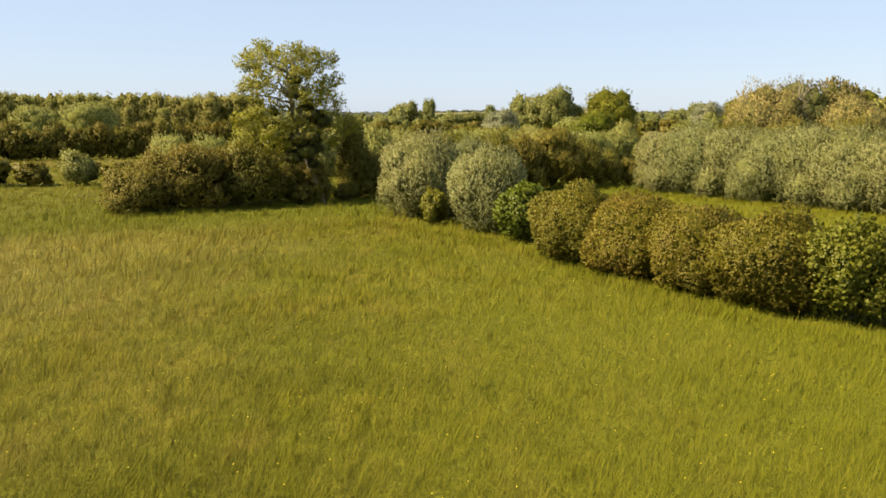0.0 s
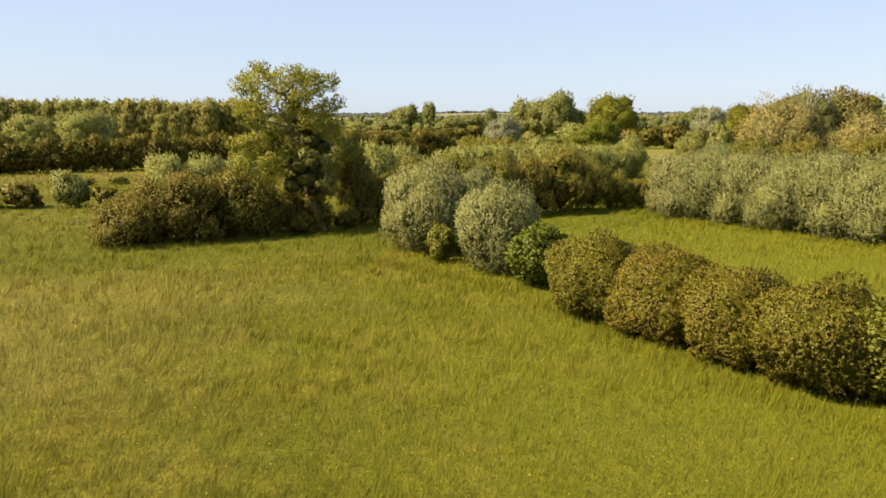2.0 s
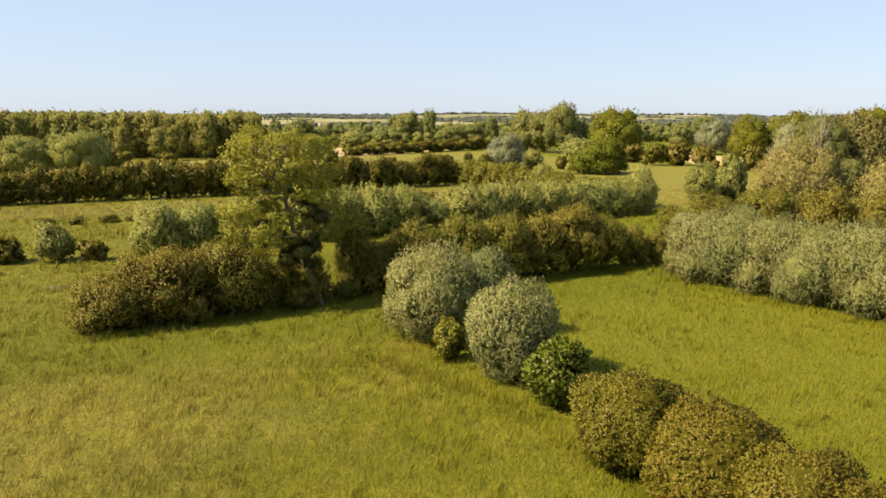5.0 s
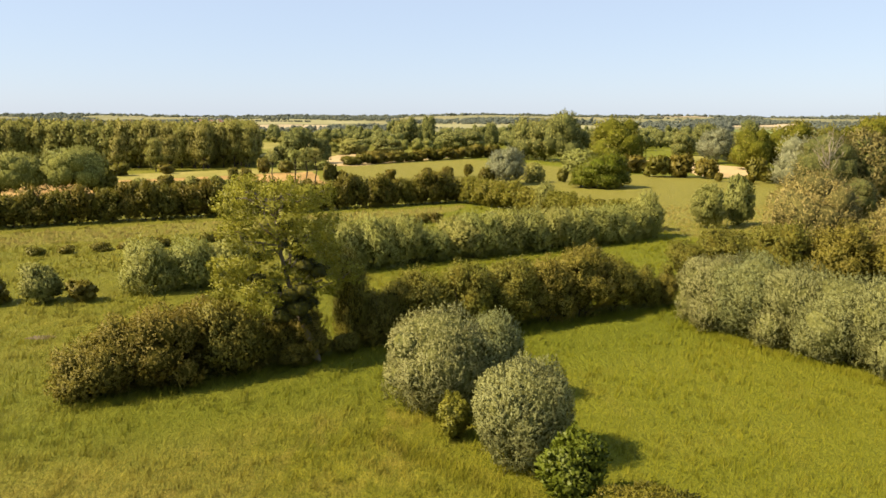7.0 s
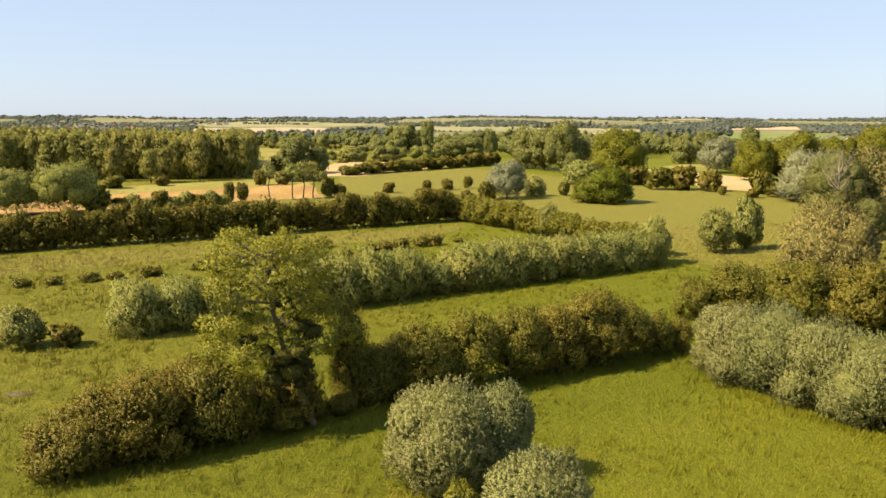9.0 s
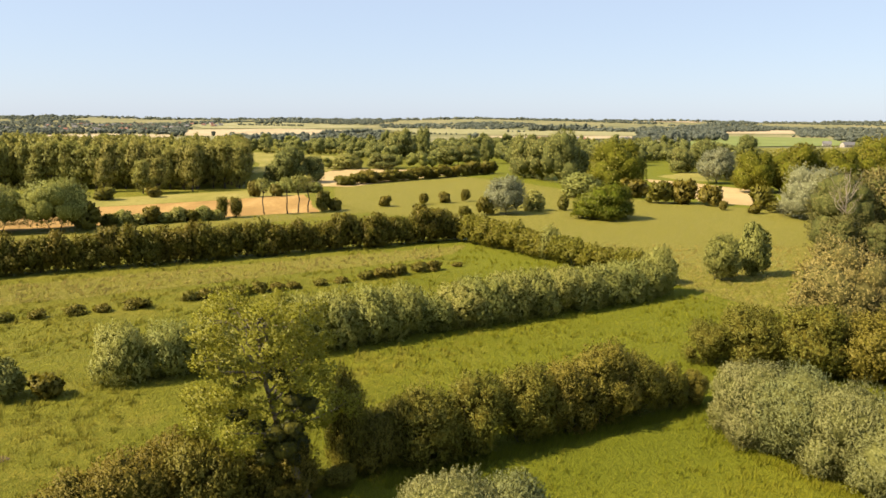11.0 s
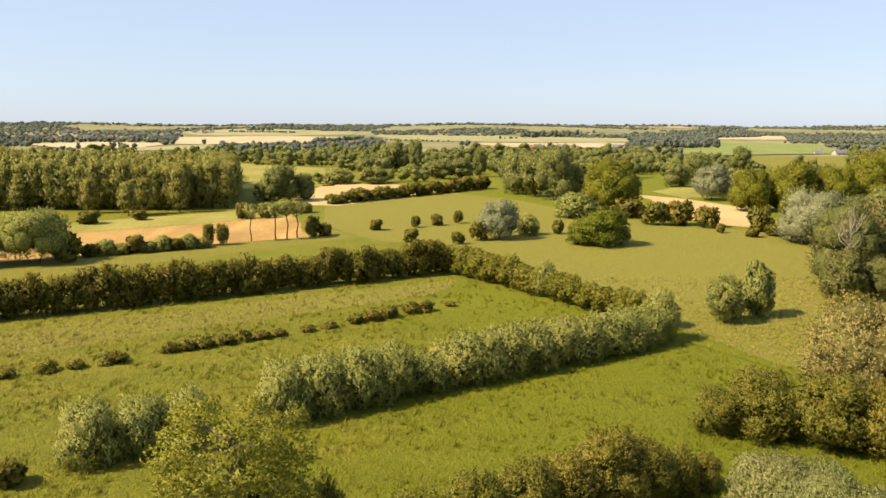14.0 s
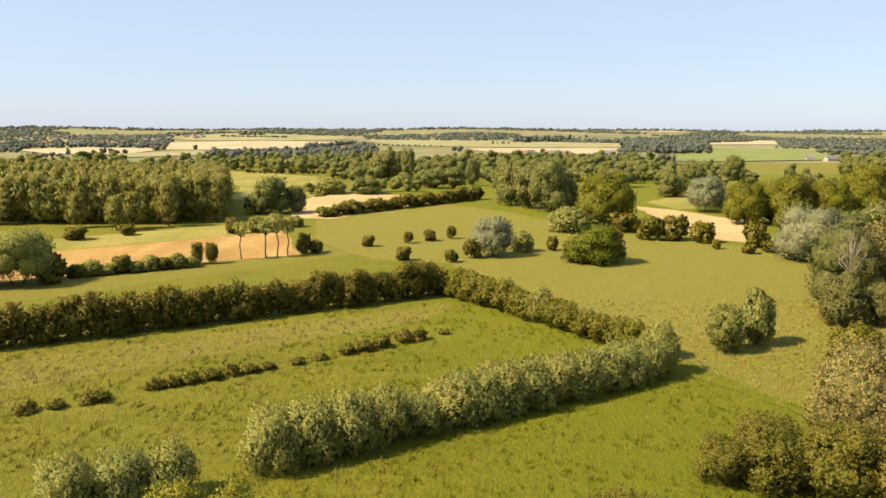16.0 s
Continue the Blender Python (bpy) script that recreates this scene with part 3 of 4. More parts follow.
def plant(kind, x, y, w, h, variant=0, label="", group="", turn=None):
    """A tree or bush of a kind, w wide and h high, with its middle at x, y."""
    k = KINDS[kind]
    key = (kind, variant)
    rng = np.random.default_rng(abs(hash_of(kind)) + 17 * variant)
    a = (x * 12.9 + y * 7.3) % 6.2832 if turn is None else turn
    if key not in MADE:
        ob = new(kind if kind not in NAMES else NAMES[kind])
        lobes = bush_lobes(rng, w, h, k["lobes"], k.get("lift", k["trunk"]), k.get("dome", 0.5))
        if kind == "wood_poplar":
            lobes = [((0, 0, h * 0.55), (w * 0.34, w * 0.34, h * 0.42)), ((0.5, 0.2, h * 0.36), (w * 0.46, w * 0.42, h * 0.20)),
                     ((-0.6, -0.3, h * 0.55), (w * 0.40, w * 0.42, h * 0.19)), ((0.6, 0.5, h * 0.78), (w * 0.36, w * 0.36, h * 0.19)), ((-0.8, -0.4, h * 0.80), (w * 0.30, w * 0.30, h * 0.17))]
        V, Q, T, N = crown_arrays(rng, lobes, int(k["shoots"] * (1.15 if variant > 2 and kind == "willow" else 1)), k["per"], k["size"], k["reach"], k["girth"], k["rise"], k["core"],
                                  k["shape"], 0.05 + k.get("lift", k["trunk"]) * 0.6, k["ragged"], k.get("hull", 2.5), 2 if kind in ("willow", "thorn") else 1)
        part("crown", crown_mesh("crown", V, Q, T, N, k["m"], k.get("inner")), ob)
        for name, (v, q) in stems(rng, w, h, 5 if k["trunk"] else 2 if "far" in kind or "low" in kind else 4, 0.017 * h if k["trunk"] else 0.016 * h, k["trunk"]):
            part(name, mesh_of(name, v, q, None, BARK, True), ob)
        MADE[key] = (ob, w, h)
        tagged(ob, k["label"], k["category"])
        ob.matrix_world = Matrix.LocRotScale((x, y, ground_z(x, y)), Euler((0, 0, a)), None)
    else:
        first, w0, h0 = MADE[key]
        ob = copy_thing(first, Matrix.LocRotScale((x, y, ground_z(x, y)), Euler((0, 0, a)), (w / w0, w / w0, h / h0)))
    return tagged(ob, label or k["label"], k["category"], group)


def hash_of(text):
    return sum((i + 3) * ord(c) for i, c in enumerate(text))


NAMES = {"silver_willow": "willow", "willow": "willow", "grey_willow": "willow", "sallow": "sallow_tree", "tall_willow": "willow", "umbrella_willow": "willow", "thorn": "thorn_bush", "scrub": "scrub_bush", "dark_scrub": "scrub_bush", "hedge_thorn": "hedge_tree",
         "olive_hedge": "hedge_bush", "oak": "oak_tree", "green_bush": "leafy_bush", "lime_bush": "leafy_bush", "dome_tree": "broadleaf_tree",
         "far_willow": "willow", "far_bush": "bush", "far_tree": "broadleaf_tree", "wood_poplar": "poplar_tree", "pollard": "pollard_willow", "low_bush": "low_bush", "thin_tree": "young_tree"}


# ---- the ground ----
def ground_z(x, y):
    """A flat valley floor that rises to low hills far off."""
    k = min(max((y - 1500) / 3000, 0), 1)
    return (47 + 5 * math.sin(x * 0.0021 + 0.6) + 3 * math.sin(x * 0.0057)) * k * k * (3 - 2 * k)


def build_ground():
    xs = np.concatenate([np.linspace(-4600, -400, 29), np.linspace(-300, 300, 13), np.linspace(400, 4600, 29)])
    ys = np.concatenate([np.linspace(-300, 1400, 18), np.linspace(1500, 4900, 69)])
    V = [(x, y, ground_z(x, y)) for y in ys for x in xs]
    n = len(xs)
    Q = [(j * n + i, j * n + i + 1, (j + 1) * n + i + 1, (j + 1) * n + i) for j in range(len(ys) - 1) for i in range(n - 1)]
    me = mesh_of("ground", np.array(V), np.array(Q), None, MEADOW, True)
    me.materials.append(HAZY_UPLAND)
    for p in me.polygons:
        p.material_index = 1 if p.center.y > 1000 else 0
    ob = new("ground", me)
    tagged(ob, "wide green and straw-coloured river meadow rising to low hills", "meadow", "", "structure")


build_ground()
FIELDS = []


def field(name, label, material, corners, lift=0.05):
    """A field on the ground, a thin sheet that follows its rise."""
    FIELDS.append(corners)
    bm = bmesh.new()
    edge = []
    for (x0, y0), (x1, y1) in zip(corners, corners[1:] + corners[:1]):
        steps = max(1, int(math.hypot(x1 - x0, y1 - y0) / 5)) if max(y for x, y in corners) < 1000 and name not in ("track", "path") else 1
        for j in range(steps):
            x, y = x0 + (x1 - x0) * j / steps, y0 + (y1 - y0) * j / steps
            edge.append((x + 1.6 * noise.noise((x * 0.11, y * 0.11, 1.0)), y + 1.6 * noise.noise((x * 0.11, y * 0.11, 7.0))) if steps > 1 else (x, y))
    f = bm.faces.new([bm.verts.new((x, y, 0)) for x, y in edge])
    f.normal_update()
    if f.normal.z < 0:
        f.normal_flip()
    if max(y for x, y in corners) > 1400:
        for _ in range(5):
            bmesh.ops.subdivide_edges(bm, edges=[e for e in bm.edges if e.calc_length() > 60], cuts=1, use_grid_fill=True)
        bmesh.ops.triangulate(bm, faces=bm.faces)
        lift = 1.2
    for v in bm.verts:
        v.co.z = ground_z(v.co.x, v.co.y) + lift
    me = bpy.data.meshes.new(name)
    bm.to_mesh(me)
    bm.free()
    me.materials.append(material)
    tagged(new(name, me), label, "field", "", "structure")


field("stubble_field", "tan mown strip of stubble beyond the hedge", STUBBLE, [(-138, 268), (-86, 305), (-55, 332), (-40, 271), (-75, 253), (-100, 234), (-140, 214)], 0.06)
field("green_strip", "green strip of pasture before the poplar wood", PASTURE, [(-190, 262), (-83, 350), (-50, 356), (-54, 333), (-86, 306), (-138, 269), (-190, 232)])
field("corn_field", "pale field of ripe corn", CORN, [(-60, 374), (-68, 430), (-65, 497), (-37, 510), (-1, 494), (6, 455), (-13, 421), (-40, 371)])
field("pasture_field", "green pasture between belts of trees", PASTURE, [(-215, 800), (-91, 698), (-57, 490), (-110, 465), (-125, 560)])
field("sandy_strip", "pale sandy strip of mown land behind bushes", CORN, [(115, 430), (132, 407), (150, 350), (119, 296), (104, 308)])
field("yellow_pasture", "yellow-green pasture beside the sandy strip", PASTURE, [(128, 453), (172, 503), (150, 421), (133, 410)])
field("dry_strip", "straw-coloured meadow strip along the dark hedge", ROUGHGRASS, [(-135, 108), (-66, 144), (0, 186), (8, 204), (-74, 159), (-135, 126)], 0.03)
field("back_strip", "straw-coloured meadow strip behind the dark hedge", ROUGHGRASS, [(-140, 175), (-97, 202), (-23, 272), (-38, 298), (-107, 222), (-140, 198)], 0.03)
field("yellow_meadow", "wide yellowish meadow dotted with lone trees", HAY, [(58, 124), (54, 136), (46, 154), (14, 212), (8, 255), (-15, 262), (-38, 300), (-47, 368), (8, 450), (45, 400), (70, 330), (100, 300), (135, 268), (112, 200), (96, 150), (80, 118)], 0.025)
field("hill_pasture", "pale green pasture on the far hillside", HAZY_GRASS, [(-885, 2746), (-758, 3326), (-248, 2810), (-237, 2478), (-451, 2358), (-702, 2338)])
field("hill_corn", "pale ripe field on the far hillside", HAZY_CORN, [(-692, 2150), (-470, 2330), (-162, 2194), (-233, 1758), (-415, 1578), (-513, 1566)])
field("far_left_field", "tan field below the far village", HAZY_CORN, [(-801, 1538), (-735, 1714), (-530, 1650), (-482, 1278), (-596, 1270)])
field("far_green_field", "green field beyond the poplar wood", HAZY_GRASS, [(-500, 1278), (-440, 1560), (-332, 1234), (-423, 1126)])
field("far_mid_field", "wide pale field on the far slope", HAZY_GRASS, [(-183, 2482), (207, 2318), (583, 2166), (488, 1818), (213, 1798), (-57, 1942)])
field("far_tan_field", "tan field before the far slope", HAZY_CORN, [(100, 1700), (416, 1790), (480, 1760), (318, 1342), (144, 1394)])
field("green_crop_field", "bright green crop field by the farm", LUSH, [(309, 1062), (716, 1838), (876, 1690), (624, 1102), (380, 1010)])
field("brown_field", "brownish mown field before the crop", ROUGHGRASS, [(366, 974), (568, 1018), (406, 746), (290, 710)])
field("far_right_field", "pale field among the far woods", HAZY_CORN, [(911, 2378), (1186, 2498), (1018, 2114), (818, 2098)])
field("ridge_field", "pale field on the far ridge", HAZY_CORN, [(1063, 3822), (1642, 4400), (1245, 3594)])
field("track", "faint worn track across the meadow", ROUGHGRASS, [(-38, 300.6), (-37, 301.2), (-15.2, 259.4), (-16.2, 258.8)], 0.09)
field("path", "narrow greener path through the meadow grass", MEADOW, [(43, 150), (44.2, 150.6), (53.2, 134.8), (56.5, 125), (55.5, 124.6), (52, 134.2)], 0.09)

field("muddy_hollow", "small bare muddy hollow in the meadow", EARTH, [(-41.8, 84.6), (-40.6, 84.2), (-39.2, 84.5), (-38.8, 85.2), (-39.6, 85.8), (-41.2, 85.6)], 0.03)


def inside(x, y, polygon):
    hit = False
    for (x0, y0), (x1, y1) in zip(polygon, polygon[1:] + polygon[:1]):
        if (y0 > y) != (y1 > y) and x < (x1 - x0) * (y - y0) / (y1 - y0) + x0:
            hit = not hit
    return hit


# ---- near hedge and willows ----
plant("willow", -0.4, 66.6, 8.6, 8.3, 0)
plant("willow", 3.7, 68.0, 6.2, 7.3, 1)
plant("willow", 5.1, 57.6, 7.0, 7.1, 2)
plant("green_bush", 7.5, 52.0, 4.6, 4.2)
plant("lime_bush", 0.9, 61.2, 2.8, 3.1, 1)
for i, (x, y, w, h) in enumerate([(10.1, 44.4, 6.6, 5.0), (12.8, 40.3, 6.5, 4.8), (15.0, 36.2, 6.0, 4.5), (17.0, 32.4, 6.3, 4.8)]):
    plant("thorn", x, y, w, h, i % 3, "", "domed bushes along the meadow hedge")
plant("lime_bush", 19.4, 30.3, 5.0, 5.0, 0)
plant("willow", 22.3, 28.6, 4.4, 5.6, 1)

# ---- scrub belt with the poplar ----
for i, (x, y, w, h) in enumerate([(-27.6, 69.2, 6.8, 4.9), (-25.4, 71.0, 6.8, 5.9), (-22.8, 71.8, 7.8, 6.6), (-18.4, 74.8, 7.6, 6.9), (-21.8, 77.0, 6.2, 6.0), (-15.0, 77.6, 5.0, 4.4),
                                  (-6.4, 83.4, 5.2, 5.4), (-4.0, 85.0, 5.6, 6.2)]):
    plant("dark_scrub", x, y, w, h, i % 3, "", "scrub along the ditch")
plant("dark_scrub", -13.2, 76.4, 3.4, 2.2, 2, "low dark scrub at the foot of the poplar", "scrub along the ditch")
plant("dark_scrub", -9.0, 80.0, 3.2, 2.2, 0, "low dark scrub at the foot of the poplar", "scrub along the ditch")
plant("dark_scrub", -12.4, 78.6, 4.6, 4.6, 1, "dark scrub behind the leaning poplar trunk", "scrub along the ditch")
plant("dark_scrub", -8.6, 82.4, 3.9, 9.2, 1, "upright dark green tree beside the poplar", "scrub along the ditch")
for i, (x, y, w, h) in enumerate([(-1.6, 84.6, 7.0, 7.0), (2.6, 86.8, 7.5, 7.6), (7.2, 89.2, 7.4, 7.3), (11.6, 91.6, 7.2, 7.0), (15.8, 94.0, 8.2, 8.0),
                                  (20.0, 96.0, 6.4, 6.3), (23.6, 97.4, 4.6, 4.8), (26.6, 98.6, 4.0, 3.8)]):
    plant("scrub", x, y, w, h, (i + 1) % 3, "", "scrub along the ditch")
for i in range(7):
    k = i / 6
    plant("willow", 29.1 + 15.3 * k, 89.2 - 21.5 * k, 8.6 + 0.5 * (i % 2), 8.3 + 0.35 * ((i * 5) % 3 - 1), 3 + i % 2, "silver-green willow in a closed row at the meadow edge", "row of willows")
for i, (x, y, w, h) in enumerate([(33.4, 112, 7.0, 5.6), (38.0, 111, 9.0, 7.4), (44.5, 108.5, 10, 8.6), (40, 116, 9, 6.8), (51, 105.5, 9.6, 8.8), (58, 102, 10, 9.2)]):
    plant("scrub", x, y, w, h, i % 3, "brownish scrub below the large sallow", "scrub below the sallow")
plant("sallow", 53.0, 117.5, 14, 14.4, 0)
plant("sallow", 64.0, 112.0, 12, 12.5, 1)
plant("lime_bush", 71, 150, 10, 9, 0, "yellow-green leafy bush behind the sallow")
plant("tall_willow", 95.5, 196, 17, 20, 1, "tall grey-olive willow behind a bare pale tree")


def bare_tree(x, y, h, reach):
    """A leafless tree: one pale trunk that forks into a fan of thin limbs with twigs."""
    ob = new("dead_tree")
    rng = np.random.default_rng(9)
    fork = np.array((0.2, 0, h * 0.47))
    part("trunk", mesh_of("trunk", *tube([(0, 0, -0.2), (0.15, 0, h * 0.25), fork, (0.1, 0, h * 0.72), (-0.2, 0, h * 0.97)], (0.26, 0.21, 0.17, 0.10, 0.03), 9), None, DEADWOOD, True), ob)
    for k in range(13):
        a = k * 2.4
        up = rng.uniform(0.45, 0.72)
        start = np.array((0.15, 0, h * up))
        end = start + np.array((math.cos(a) * reach * rng.uniform(0.6, 1.0), math.sin(a) * reach * 0.8, h * rng.uniform(0.18, 0.32)))
        b = part("limb", mesh_of("limb", *limb(rng, start, end, 0.085, 0.025, 0.06, 6, 6), None, DEADWOOD, True), ob)
        twigs = []
        for f in (0.4, 0.55, 0.7, 0.85):
            p = start * (1 - f) + end * f
            twigs.append(limb(rng, p, p + np.array((rng.normal() * 0.9, rng.normal() * 0.9, rng.uniform(0.7, 1.8))), 0.04, 0.012, 0.08, 4, 4))
        part("twigs", mesh_of("twigs", *joined(twigs), None, DEADWOOD, True), b)
    ob.matrix_world = pose(x, y, ground_z(x, y))
    tagged(ob, "bare pale dead tree among grey willows", "tree")


bare_tree(89.2, 184.0, 20, 4.4)
plant("tall_willow", 86.5, 180.5, 9.5, 11, 0, "grey-olive willow at the edge of the meadow")
plant("tall_willow", 95, 181, 9, 9.5, 1, "grey-olive willow at the edge of the meadow")
plant("tall_willow", 107, 198, 16, 20, 0, "tall grey-olive willow at the meadow edge")

# ---- left of the poplar ----
for i, (x, y, w, h) in enumerate([(-37.2, 105.6, 6.8, 7.3), (-32.6, 108.0, 6.2, 7.2), (-28.2, 110.2, 5.8, 7.2)]):
    plant("grey_willow", x, y, w * 1.12, h, i % 3, "bushy grey-green willow of the willow row", "row of pollard willows")
plant("pollard", -48.0, 99.8, 5.0, 4.9, 1)
plant("far_bush", -43.4, 100.4, 3.8, 2.7, 0, "small dark round bush in the meadow")
plant("far_bush", -53.8, 98.8, 5.2, 3.4, 1, "small dark round bush in the meadow")
plant("far_bush", -58.8, 97.8, 5.6, 3.8, 0, "small dark round bush in the meadow")

# ---- willow row, hedges, fence-line bushes ----
ROW_C = [(-18.6, 117.4, 10.2), (-14.6, 119.8, 10.6), (-10.2, 122.0, 10.8), (-6.2, 124.6, 10.2), (-1.8, 127.4, 7.4), (2.6, 130.0, 9.0), (6.0, 131.8, 9.8), (10.2, 134.4, 10.2),
         (14.4, 136.6, 10.0), (18.6, 139.2, 9.8), (22.8, 141.4, 9.4), (27.0, 144.0, 9.2), (31.2, 146.4, 9.2), (35.0, 148.8, 9.0), (38.6, 151.2, 10.6)]
for i, (x, y, h) in enumerate(ROW_C):
    plant("grey_willow", x, y, 8.4 if i < 5 else 9.2 if i < 14 else 7.0, h * (0.78 if i < 5 else 0.78 if i < 14 else 0.88), i % 3, "silvery willow in the long row across the meadow", "long row of willows")
rng = np.random.default_rng(5)
for i in range(39):
    k = i / 38
    plant("hedge_thorn", -101 + 105.5 * k + rng.normal() * 0.3, 156 + 56.5 * k + rng.normal() * 0.4, 7.4 * rng.uniform(0.85, 1.25), 8.9 * rng.uniform(0.80, 1.08), i % 4, "", "dark hedge")
for i in range(15):
    k = i / 14
    plant("olive_hedge", 8.5 + 32 * k + rng.normal() * 0.4, 208.5 - 48.5 * k + rng.normal() * 0.4, 7.0 * rng.uniform(0.85, 1.2), (7.6 - 1.6 * k) * rng.uniform(0.9, 1.1), i % 3, "", "olive hedge")
plant("grey_willow", 24.5, 185, 6, 8.2, 1, "silvery willow rising from the olive hedge")
for x, y, w, h in [(-57, 136, 3.2, 1.6), (-53.5, 137.6, 2.4, 1.3), (-61.5, 133.5, 2.6, 1.4), (-66, 131.5, 2.8, 1.5), (-49, 140.2, 3.8, 1.9), (-42.3, 145.4, 2.6, 1.7), (-40, 146.5, 2.6, 1.8),
                   (-37.5, 148, 3.0, 1.9), (-34.5, 149.8, 3.2, 2.0), (-32, 151.5, 2.6, 2.2), (-29, 153, 2.6, 1.7), (-26.5, 154.6, 2.4, 1.5), (-22, 157.5, 2.6, 1.2), (-18.5, 159.8, 2.4, 1.3),
                   (-14, 163, 3.0, 1.8), (-11, 165, 3.4, 2.2), (-8, 167, 3.4, 2.4), (-4, 170.5, 3.0, 2.2), (-1.2, 172, 3.0, 2.4), (4, 176, 2.2, 1.0)]:
    plant("low_bush", x, y, w * 1.25, h * 0.9, int(abs(x) * 3) % 2, "", "bushes of the fence line")

# ---- single trees of the far meadow ----
plant("oak", 53.2, 257.5, 20.5, 10.8)
plant("silver_willow", 22.9, 269, 14.5, 12.6, 1, "big silver-grey willow in the far meadow")
plant("far_willow", 33.7, 278, 8, 8.2, 0, "small silver-grey willow beside a larger one")
plant("far_bush", 15.8, 265, 6.2, 6.2, 1)
for i, (x, y, w, h) in enumerate([(-18.5, 289, 5, 3.9), (-4.8, 296.5, 4, 4.3), (3.1, 302, 5.2, 4.1), (11.1, 308, 4.2, 4.9), (-5.8, 260.5, 5.4, 4.4), (8.9, 257.5, 4.6, 4.0), (44, 279.5, 4.2, 4.8), (101, 282, 3.5, 3.4)]):
    plant("far_bush", x, y, w, h, i % 2, "round dark bush standing alone in the meadow", "lone bushes of the meadow")
plant("pollard", 54.6, 163, 7.4, 9.2, 0, "grey-green willow, one of a pair in the meadow", "pair of willows")
plant("pollard", 62.6, 167.5, 6.6, 10.6, 1, "darker grey-green willow, taller of a pair", "pair of willows")
plant("silver_willow", 121.5, 260, 22.5, 16.6, 0, "large silver-white willow beside the sandy strip")
plant("far_willow", 60, 327, 18.5, 11.4, 0)
plant("dome_tree", 80.5, 354, 28, 22.6, 0)
for i, (x, y, w, h) in enumerate([(81.6, 327, 13, 7.8), (85, 304, 11, 8.6), (93.5, 303, 11, 9.2), (102, 297.5, 10.4, 7.7), (116.8, 287, 9.7, 8.5), (117.3, 275, 9, 4.1), (108, 272, 5, 3.2)]):
    plant("far_bush", x, y, w, h, i % 2, "", "bushes along the sandy strip")
plant("far_tree", 154.5, 488, 17, 17, 0)
plant("far_tree", 176, 510, 22, 20, 1)
plant("far_tree", 236, 585, 19, 23.5, 2, "tall rounded grey-green tree beyond the domed trees")
plant("silver_willow", 143.9, 402, 20.5, 18, 1, "weeping silver willow behind the sandy strip")
for i, (x, y, w, h) in enumerate([(141.5, 352, 20, 18.4), (160, 353, 24, 22), (179, 352, 21, 19.4), (198, 360, 22, 20), (221, 396, 26, 24), (214, 350, 20, 20), (150, 330, 12, 12)]):
    plant("dome_tree", x, y, w, h, i % 2, "", "domed trees behind the silver willow")
for i, (x, y, w, h) in enumerate([(170, 300, 20, 17), (190, 290, 20, 18), (150, 285, 16, 13), (165, 420, 22, 16), (210, 440, 24, 16), (240, 430, 24, 18), (120, 215, 16, 18), (135, 230, 16, 17)]):
    plant("far_willow" if i % 2 else "far_tree", x, y, w, h, i % 3 if i % 2 == 0 else 0)

# ---- edge of the stubble field ----
plant("umbrella_willow", -104.5, 226, 19, 15.4, 0, "tall grey willow with several stems at the field edge")
plant("umbrella_willow", -118, 221, 16, 14, 0, "tall grey willow with several stems at the field edge")
plant("far_bush", -97, 227.5, 8, 7.4, 0)
plant("far_bush", -126, 218, 10, 8, 1)
for i in range(9):
    k = i / 8
    plant("far_willow" if i % 3 else "far_bush", -94 + 26 * k, 235 + 15.5 * k, 5.8, 3.6 + 1.6 * (i % 2), 0, "low grey willow bush along the stubble", "bushes along the stubble")
plant("hedge_thorn", -67.2, 255, 4.8, 7.2, 0, "small dark tree at the stubble edge")
plant("hedge_thorn", -63.2, 256, 4.8, 7.0, 1, "small dark tree at the stubble edge")
for x, y, w, h in [(-56.2, 263.5, 5.6, 12.4), (-49.2, 266.5, 6.0, 12.6), (-46.0, 268.3, 6.4, 13.2), (-43.0, 270, 6.2, 13.0)]:
    plant("thin_tree", x, y, w, h, 0, "", "thin trees at the stubble edge")
plant("far_bush", -38.6, 274, 5.6, 7.0, 1)
plant("far_bush", -34.8, 276, 5.4, 4.2, 0)
for x, y, w, h in [(-67.5, 340, 8, 5.5), (-60, 342, 10, 6.6), (-52.5, 343, 8, 5.2)]:
    plant("far_willow", x, y, w, h, 0, "low silver-grey willow between two fields")
for x, y, w, h in [(-73, 322, 6, 6.4), (-64.5, 325, 6.4, 5.2), (-126, 306, 9, 5), (-112, 318, 7, 4)]:
    plant("far_bush", x, y, w, h, 0)

# ---- bushes between the far fields, far single trees ----
for i in range(15):
    k = i / 14
    plant("far_bush", -44 + 76 * k, 381 + 88 * k, 11, 4.4 + 1.8 * ((i * 7) % 5) / 4 + (2.0 * k), i % 2, "", "dark bushes between two fields")
for i, (x, y, w, h) in enumerate([(50, 436, 20, 26), (64, 402, 22, 26), (57, 420, 20, 24), (74, 410, 16, 20), (39, 580, 12, 20), (48, 455, 16, 22)]):
    plant("far_tree", x, y, w, h, i % 3, "tall dense green tree of a grove", "grove beyond the meadow")
